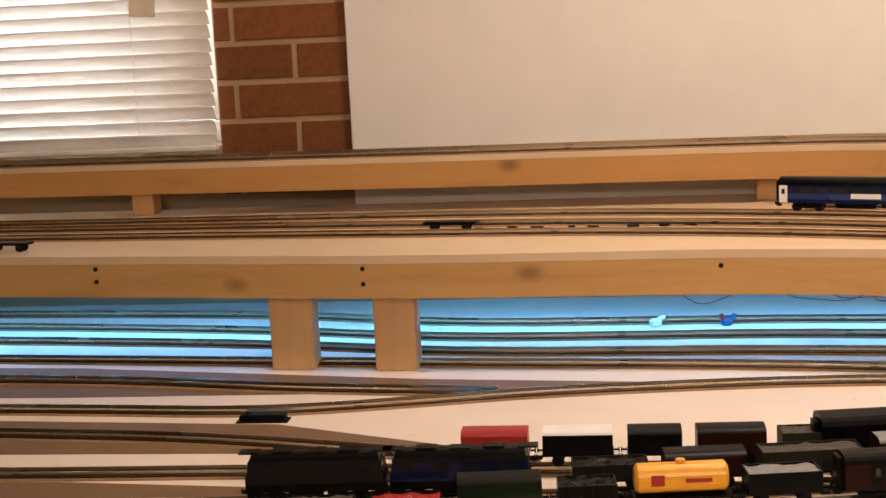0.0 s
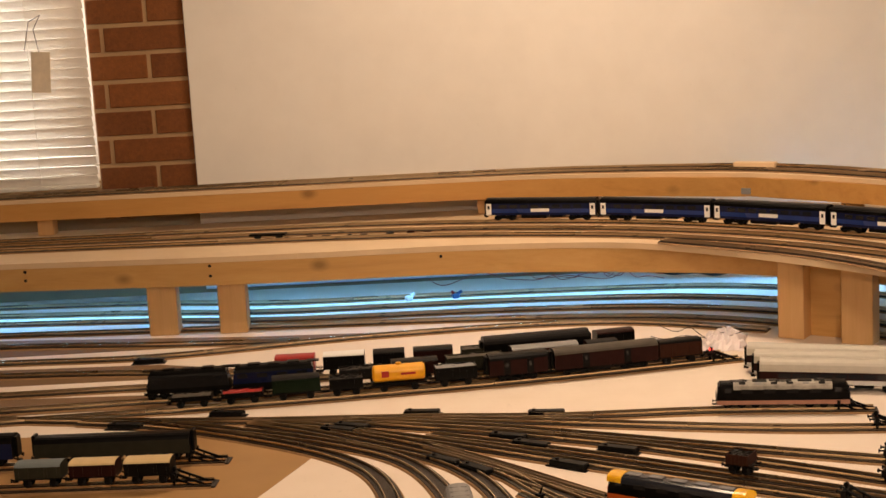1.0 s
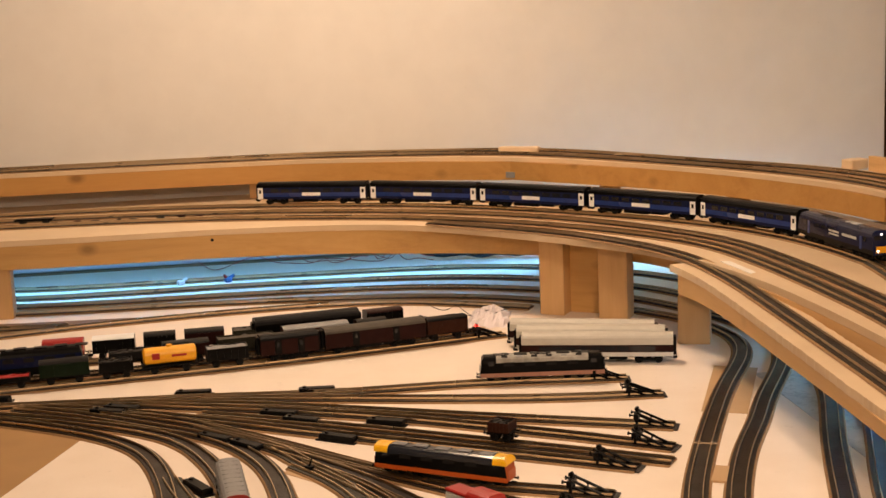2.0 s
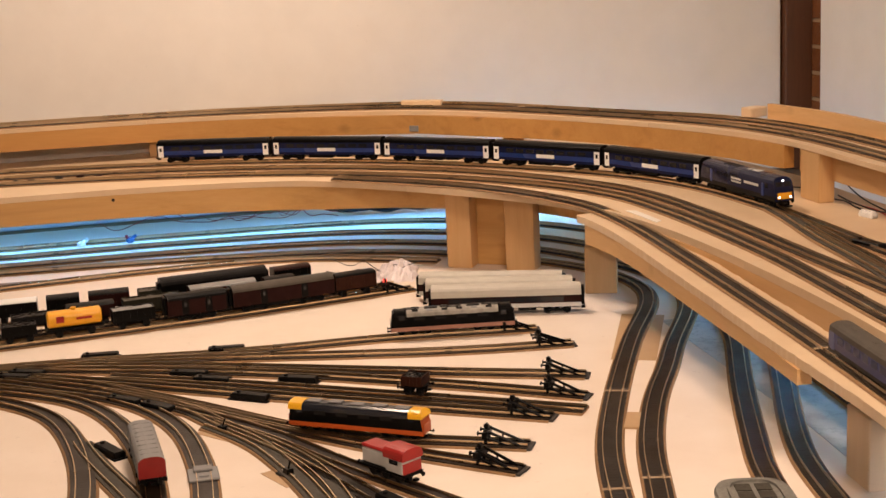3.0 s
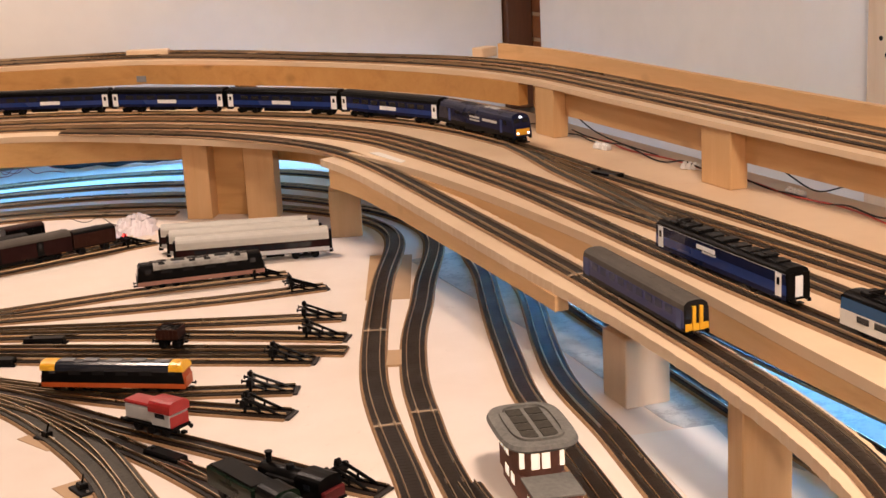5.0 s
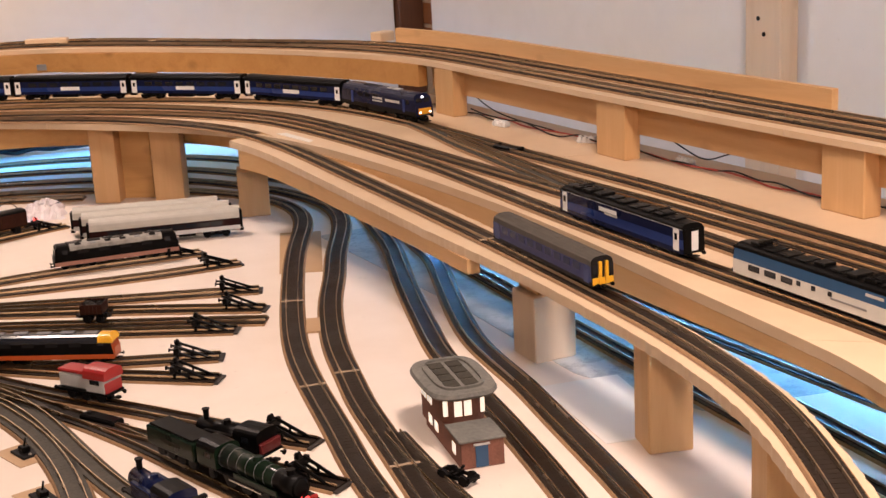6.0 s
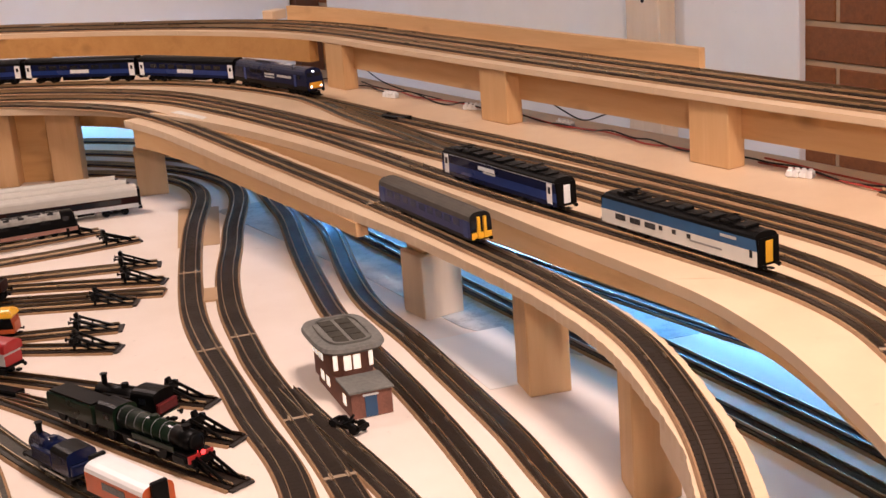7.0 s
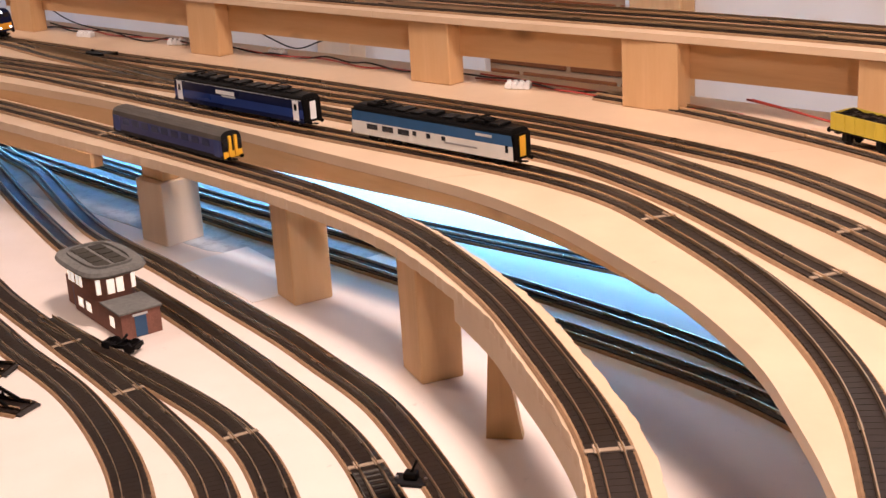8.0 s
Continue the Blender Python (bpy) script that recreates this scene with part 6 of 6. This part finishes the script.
for x, y, tu in ((0.262, 1.768, -50), (0.333, 1.575, -65), (0.345, 1.398, -75), (0.335, 1.265, -80), (0.682, 0.585, -62)):
    ob = thing("point_lever", "dark point lever frame screwed beside the track", "point lever", "point levers")
    g = Geo()
    g.box(-0.016, 0.016, -0.010, 0.010, 0.0003, 0.004, 0, None, 0.0008)
    part("plate", g.mesh("plp", M_DGREY), ob)
    g = Geo()
    g.box(-0.006, 0.006, -0.005, 0.005, 0.004, 0.011, 0, None, 0.001)
    g.cyl((0, 0, 0.010), (0.006, 0, 0.022), 0.0012, n=6)
    part("lever", g.mesh("pll", M_BLACK), ob)
    for k in (-1, 1):
        g = Geo()
        g.cyl((k * 0.013, 0, 0.004), (k * 0.013, 0, 0.0055), 0.0018, n=8)
        part("screw", g.mesh("pls", M_METAL), ob)
    ob.matrix_basis = pose(x, y, 0, 0, 0, tu)


ob = thing("track_power_clip", "pale grey plastic power clip over the curved track", "track clip")
g = Geo()
g.box(-0.022, 0.022, -0.019, 0.019, 0.0045, 0.0075, 0, None, 0.001)
g.box(-0.020, -0.004, -0.012, 0.012, 0.0075, 0.0115, 0, None, 0.001)
part("housing", g.mesh("tpc", M_GREY), ob)
g = Geo()
g.box(0.002, 0.014, -0.006, 0.006, 0.0075, 0.0095, 0, None, 0.0008)
part("button", g.mesh("tpb", M_GREY), ob)
ob.matrix_basis = U3.stand(U3.near(0.226, 1.604), 0.03, 0.0)
for x, y, tu in ((1.243, 2.150, -80), (1.218, 1.775, -78)):
    point_motor(x, y, tu, "black point motor beside the deck crossover").matrix_basis = pose(x, y, DECK, 0, 0, tu)


def sheet(name, pts, z, mat, label, category, thick=0.0012):
    g = Geo()
    n = len(pts)
    g.add([(x, y, z) for x, y in pts] + [(x, y, z + thick) for x, y in pts], [tuple(range(n - 1, -1, -1)), tuple(range(n, 2 * n))] + [(k, (k + 1) % n, n + (k + 1) % n, n + k) for k in range(n)])
    return thing(name, label, category, "", g.mesh(name, mat))


# browner tone over the lower left of the baseboard
sheet("hardboard_sheet", [(-0.045, 2.10), (-0.30, 1.30), (-1.70, 1.30), (-1.70, 2.20), (-0.45, 2.19)], 0.0001, board("sheet_brown", (0.39, 0.22, 0.082), (0.33, 0.18, 0.066)), "thin brown sheet over the lower left of the yard's baseboard", "board", 0.0001)
sheet("cork_sheet", [(-1.70, 2.81), (-0.83, 2.80), (-0.35, 2.815), (0.0, 2.83), (0.05, 2.86), (-0.30, 2.885), (-0.85, 2.965), (-1.70, 3.0)], 0.0001, board("brown_cork", (0.21, 0.125, 0.06), (0.16, 0.09, 0.042)), "strip of brown cork sheet under the sidings before the posts", "cork sheet", 0.0004)
M_CORKS = board("cork_sheet", (0.20, 0.115, 0.052), (0.15, 0.085, 0.038))
sheet("cork_sheet", [(-1.70, 2.60), (-0.80, 2.545), (-0.46, 2.55), (-0.20, 2.52), (-0.15, 2.55), (-0.46, 2.668), (-0.80, 2.685), (-1.70, 2.74)], 0.0001, M_CORKS, "strip of brown cork sheet under a siding's approach", "cork sheet", 0.0004)
sheet("cork_sheet", [(-1.70, 2.28), (-0.66, 2.33), (-0.41, 2.338), (-0.30, 2.36), (-0.41, 2.43), (-0.66, 2.445), (-1.70, 2.42)], 0.0001, M_CORKS, "strip of brown cork sheet under the goods roads", "cork sheet", 0.0004)
sheet("brown_card", [(0.862, 1.912), (0.925, 1.882), (1.03, 2.13), (0.965, 2.165)], 0.0002, M_CARD, "brown card under the double line's bend", "card", 0.0004)
sheet("cork_chip", [(0.778, 1.604), (0.799, 1.594), (0.820, 1.652), (0.802, 1.660)], 0.0002, M_CARD, "square of brown cork between the tracks", "card", 0.003)
# mottled grey tone over the board beneath the side deck
sheet("grey_underlay", [(1.012, 2.10), (1.008, 1.54), (0.998, 1.39), (0.990, 1.25), (1.04, 1.06), (1.20, 1.02), (1.21, 1.60), (1.23, 2.10)], 0.0001, board("mottled_grey", (0.60, 0.60, 0.57), (0.34, 0.35, 0.34), 0.8, 90, 0.5), "mottled grey sheet on the baseboard beneath the side deck", "board", 0.0004)
sheet("white_card", [(0.93, 1.235), (1.03, 1.215), (0.985, 1.02), (0.895, 1.045)], 0.0002, board("pale_card", (0.80, 0.76, 0.70), (0.74, 0.70, 0.63)), "pale card sheet lying beside the ramp posts", "card", 0.0006)


for x, y, tu in ((0.262, 1.768, -50), (0.333, 1.575, -65), (0.345, 1.398, -75), (0.335, 1.265, -80)):
    g = Geo()
    g.box(-0.032, 0.032, -0.022, 0.022, 0.0, 0.0008, 0, None, 0.0002)
    thing("card_pad", "small tan card pad under a point lever", "card", "card pads", g.mesh("pad", M_CARD)).matrix_basis = pose(x, y, 0.0001, 0, 0, tu)
sheet("card_scrap", [(0.990, 2.205), (1.006, 2.198), (1.014, 2.095), (1.002, 2.085)], DECK, board("scrap_white", (0.80, 0.77, 0.71), (0.74, 0.70, 0.63)), "pale card scrap lying on the deck beside the ramp", "card", 0.0012)


# ---- wires ----
def wire(label, runs, mat, r=0.0011):
    ob = thing("wire", label, "wire", "wires")
    for k, pts in enumerate(runs):
        g = Geo()
        line = spline(pts, 0.006, 20)
        rings = []
        for p, d, l in frames_of(line):
            u = d.cross(l).normalized()
            rings.append([p + l * (r * math.cos(a)) + u * (r * math.sin(a)) for a in [math.pi * 2 * q / 6 for q in range(6)]])
        g.loft(rings)
        part("strand", g.mesh("wire", mat, True), ob)
    return ob


def loops(x0, y0, x1, y1, z, n, amp, lift, rng):
    pts = []
    for k in range(n + 1):
        f = k / n
        pts.append((x0 + (x1 - x0) * f + rng.uniform(-amp, amp), y0 + (y1 - y0) * f + rng.uniform(-amp, amp), z + abs(rng.uniform(0, lift))))
    return pts


WR = random.Random(11)
zc = DECK + 0.0012
wire("loose dark wires looping behind the deck posts", [loops(1.345, 2.12, 1.352, 1.66, zc, 12, 0.006, 0.012, WR), loops(1.352, 1.66, 1.358, 1.18, zc, 12, 0.006, 0.012, WR), loops(1.36, 1.14, 1.372, 0.80, zc, 9, 0.005, 0.008, WR), loops(1.335, 2.45, 1.345, 2.0, zc, 10, 0.006, 0.010, WR)], M_WIRE_K, 0.0013)
wire("dull red wires along the back of the deck", [loops(1.375, 1.10, 1.345, 0.72, zc, 8, 0.006, 0.004, WR), loops(1.385, 1.10, 1.36, 0.66, zc, 8, 0.006, 0.004, WR), loops(1.35, 2.10, 1.36, 1.20, zc, 18, 0.005, 0.006, WR), [(1.372, 0.66, 0.190), (1.368, 0.62, 0.186), (1.358, 0.565, 0.181), (1.35, 0.52, 0.178)], [(1.378, 0.67, 0.188), (1.372, 0.62, 0.184), (1.364, 0.565, 0.179), (1.356, 0.52, 0.177)]], M_WIRE_R, 0.0014)
wire("thin tangled wires lying along the wall under the deck", [loops(0.05, 3.36, 0.75, 3.30, 0.002, 16, 0.02, 0.03, WR), loops(0.20, 3.38, 0.66, 3.31, 0.002, 14, 0.025, 0.035, WR), loops(0.35, 3.34, 0.60, 3.30, 0.002, 10, 0.03, 0.04, WR)], M_WIRE_R, 0.0009)
wire("loose bare wires beside the brake van", [loops(0.52, 2.66, 0.68, 2.60, 0.001, 7, 0.012, 0.03, WR), loops(0.54, 2.70, 0.66, 2.62, 0.001, 6, 0.012, 0.028, WR)], M_WIRE_K, 0.0007)
wire("thick black cable coiled by the wall under the deck", [loops(0.60, 3.33, 0.92, 3.25, 0.006, 7, 0.008, 0.02, WR), loops(0.63, 3.30, 0.88, 3.27, 0.007, 6, 0.010, 0.02, WR), loops(0.70, 3.31, 0.95, 3.22, 0.006, 6, 0.008, 0.015, WR)], M_WIRE_K, 0.0045)
wire("black wire draped between the upper deck posts", [[(1.37, 1.62, 0.225), (1.368, 1.52, 0.196), (1.366, 1.46, 0.186), (1.367, 1.40, 0.205), (1.372, 1.30, 0.226)], [(1.37, 2.20, 0.222), (1.366, 2.10, 0.19), (1.36, 2.0, 0.18), (1.36, 1.86, 0.176)]], M_WIRE_K, 0.0012)
for x, y, tu in ((1.325, 1.98, 10), (1.352, 1.748, 30), (1.362, 1.505, 0), (1.352, 1.005, 20)):
    ob = thing("terminal_block", "white terminal block on the wires", "terminal block", "terminal blocks")
    g = Geo()
    for k in range(4):
        g.box(-0.018 + 0.009 * k, -0.0105 + 0.009 * k, -0.006, 0.006, 0, 0.009, 0, None, 0.001)
        g.cyl((-0.0142 + 0.009 * k, 0, 0.009), (-0.0142 + 0.009 * k, 0, 0.0115), 0.003, n=8)
    g.box(-0.018, 0.018, -0.005, 0.005, 0.001, 0.005)
    part("body", g.mesh("tb", M_PAINTW), ob)
    ob.matrix_basis = pose(x, y, DECK + 0.0004, 0, 0, tu + 90)
g = Geo()
BAG = random.Random(21)
nx, ny = 16, 14
vs = []
for i in range(nx + 1):
    for j in range(ny + 1):
        u, v = 2 * i / nx - 1, 2 * j / ny - 1
        dome = max(0.0, 1 - (abs(u) ** 2.4 + abs(v) ** 2.4))
        vs.append((0.040 * u * (1 + 0.12 * BAG.uniform(-1, 1)), 0.070 * v * (1 + 0.12 * BAG.uniform(-1, 1)), 0.0006 + dome ** 0.5 * (0.020 + BAG.uniform(-0.008, 0.008))))
g.add(vs, [(i * (ny + 1) + j, (i + 1) * (ny + 1) + j, (i + 1) * (ny + 1) + j + 1, i * (ny + 1) + j + 1) for i in range(nx) for j in range(ny)])
bag = thing("plastic_bag", "crumpled pale plastic bag lying behind the brake van", "bag", "", g.mesh("bag", plain("pale_plastic", (0.72, 0.66, 0.66), 0.25, 0, 0.1)))
bag.matrix_basis = pose(0.652, 2.625, 0, 0, 0, -14)
g = Geo()
g.box(-0.012, 0.012, -0.003, 0.0, -0.007, 0.007, 0, None, 0.0008)
thing("beam_plate", "small grey metal plate screwed to the upper beam", "plate", "", g.mesh("beam_plate", M_GREY)).matrix_basis = pose(0.790, 3.1285, 0.2265, 0, 0, -40)
# loose fittings between the deck tracks
# scraps on the board under the deck
for x, y, m_, lab in ((0.010, 3.20, M_PAINTW, "small white plastic scrap lying under the deck"), (0.120, 3.20, M_RBLUE, "small blue and red connector lying under the deck")):
    ob = thing("loose_connector", lab, "connector", "loose connectors")
    g = Geo()
    g.box(-0.009, 0.009, -0.007, 0.007, 0, 0.012, 0, None, 0.003)
    g.cyl((0.004, 0, 0.010), (0.016, 0.004, 0.014), 0.004, n=10)
    part("body", g.mesh("lc", m_), ob)
    if m_ is M_RBLUE:
        g = Geo()
        g.cyl((-0.004, 0, 0.011), (-0.010, -0.003, 0.018), 0.0035, n=10)
        part("plug", g.mesh("lcp", M_RED), ob, "red plug")
    ob.matrix_basis = pose(x, y, 0.0003, 0, 0, 20)
SC = random.Random(3)
for k in range(12):
    x = -0.25 + 0.045 * k + SC.uniform(-0.01, 0.01)
    ob = thing("track_clip", "small dark fitting lying between the deck tracks", "fitting", "loose fittings")
    g = Geo()
    l = SC.uniform(0.004, 0.010)
    g.box(-l, l, -0.003, 0.003, 0, SC.uniform(0.003, 0.006), 0, None, 0.0008)
    part("clip", g.mesh("clip", SC.choice([M_BLACK, M_MAROON, M_DGREY])), ob)
    ob.matrix_basis = pose(x, 3.125 - 0.075 * max(0, x) - 0.12 * max(0, x - 0.1), DECK + 0.0003, 0, 0, SC.uniform(-20, 20))
for x, y, L, lab in ((-0.30, 3.135, 0.085, "black flat wagon frame lying on the deck"), (-0.98, 3.03, 0.075, "dark bogie frame lying on the deck edge")):
    ob = thing("bogie_frame", lab, "model wagon", "loose frames")
    g = Geo()
    g.box(-L / 2, L / 2, -0.012, 0.012, 0.010, 0.014, 0, None, 0.001)
    part("frame", g.mesh("bf", M_BLACK), ob)
    for sx in (-L * 0.3, L * 0.3):
        part("wheelset", wheel_mesh(0.0060), ob, "", pose(sx, 0, 0.0060))
    ob.matrix_basis = pose(x, y, DECK + 0.0006, 0, 0, -6)

# screws in the beams
for x, z in ((-0.812, 0.153), (-0.812, 0.134), (-0.396, 0.153), (-0.396, 0.131), (0.167, 0.150), (0.169, 0.129), (0.102, 0.150), (0.140, 0.145)):
    ob = thing("screw", "dark screw head in the deck beam", "screw", "screws")
    g = Geo()
    y = 2.907 if x > -0.1 else 2.915 - 0.1 * (x + 0.35)
    g.cyl((x, y + 0.001, z), (x, y - 0.0015, z), 0.0035, n=10)
    part("head", g.mesh("scr", M_DGREY), ob)

# blue strips themselves
for name, m, l in (("led_strip", pose(-0.1, 3.16, 0.1105, 0, 0, 0), 2.4), ("led_strip", pose(1.29, 1.30, 0.0945, 0, 0, 90), 2.1)):
    ob = thing("led_strip", "blue lit strip fixed below the deck", "light strip", "light strips")
    g = Geo()
    g.box(-l / 2, l / 2, -0.005, 0.005, 0, 0.002)
    part("strip", g.mesh("led", M_STRIP), ob)
    g = Geo()
    g.box(-l / 2, l / 2, -0.012, 0.012, 0.0022, DECK - 0.0125 - m.translation.z)
    part("batten", g.mesh("ledb", M_PINE_X), ob)
    ob.matrix_basis = m

# ---- bricks ----
BH, BL, MJ = 0.0700, 0.226, 0.011


def brick_mesh(l):
    g = Geo()
    g.box(-l / 2, l / 2, -0.0045, 0.003, 0.0, BH - MJ, 0, None, 0.0015)
    return g.mesh("brick", M_BRICK)


BRICKS = {}


def brick_run(wall, x0, x1, z0, z1, shift, place):
    k = 0
    z = z0
    while z < z1:
        x = x0 - BL + (shift + (0.5 if k % 2 else 0.0)) % 1.0 * BL
        while x < x1:
            a, b = max(x, x0), min(x + BL - MJ, x1)
            if b - a > 0.02:
                l = round(b - a, 3)
                if l not in BRICKS:
                    BRICKS[l] = brick_mesh(l)
                ob = part("brick", BRICKS[l], wall)
                ob.matrix_basis = place((a + b) / 2, z)
            x += BL
        z += BH
        k += 1


brick_run(wall_n, -0.772, -0.50, 0.195, 1.50, 0.175, lambda x, z: pose(x, WALL_Y + 0.0125, z))
brick_run(wall_e, -3.48, -3.35, 0.125, 0.95, 0.1, lambda x, z: pose(WALL_X + 0.0125, -x, z, 0, 0, -90))
brick_run(wall_e, -1.58, -1.20, -0.16, 0.75, 0.42, lambda x, z: pose(WALL_X + 0.0125, -x, z, 0, 0, -90))
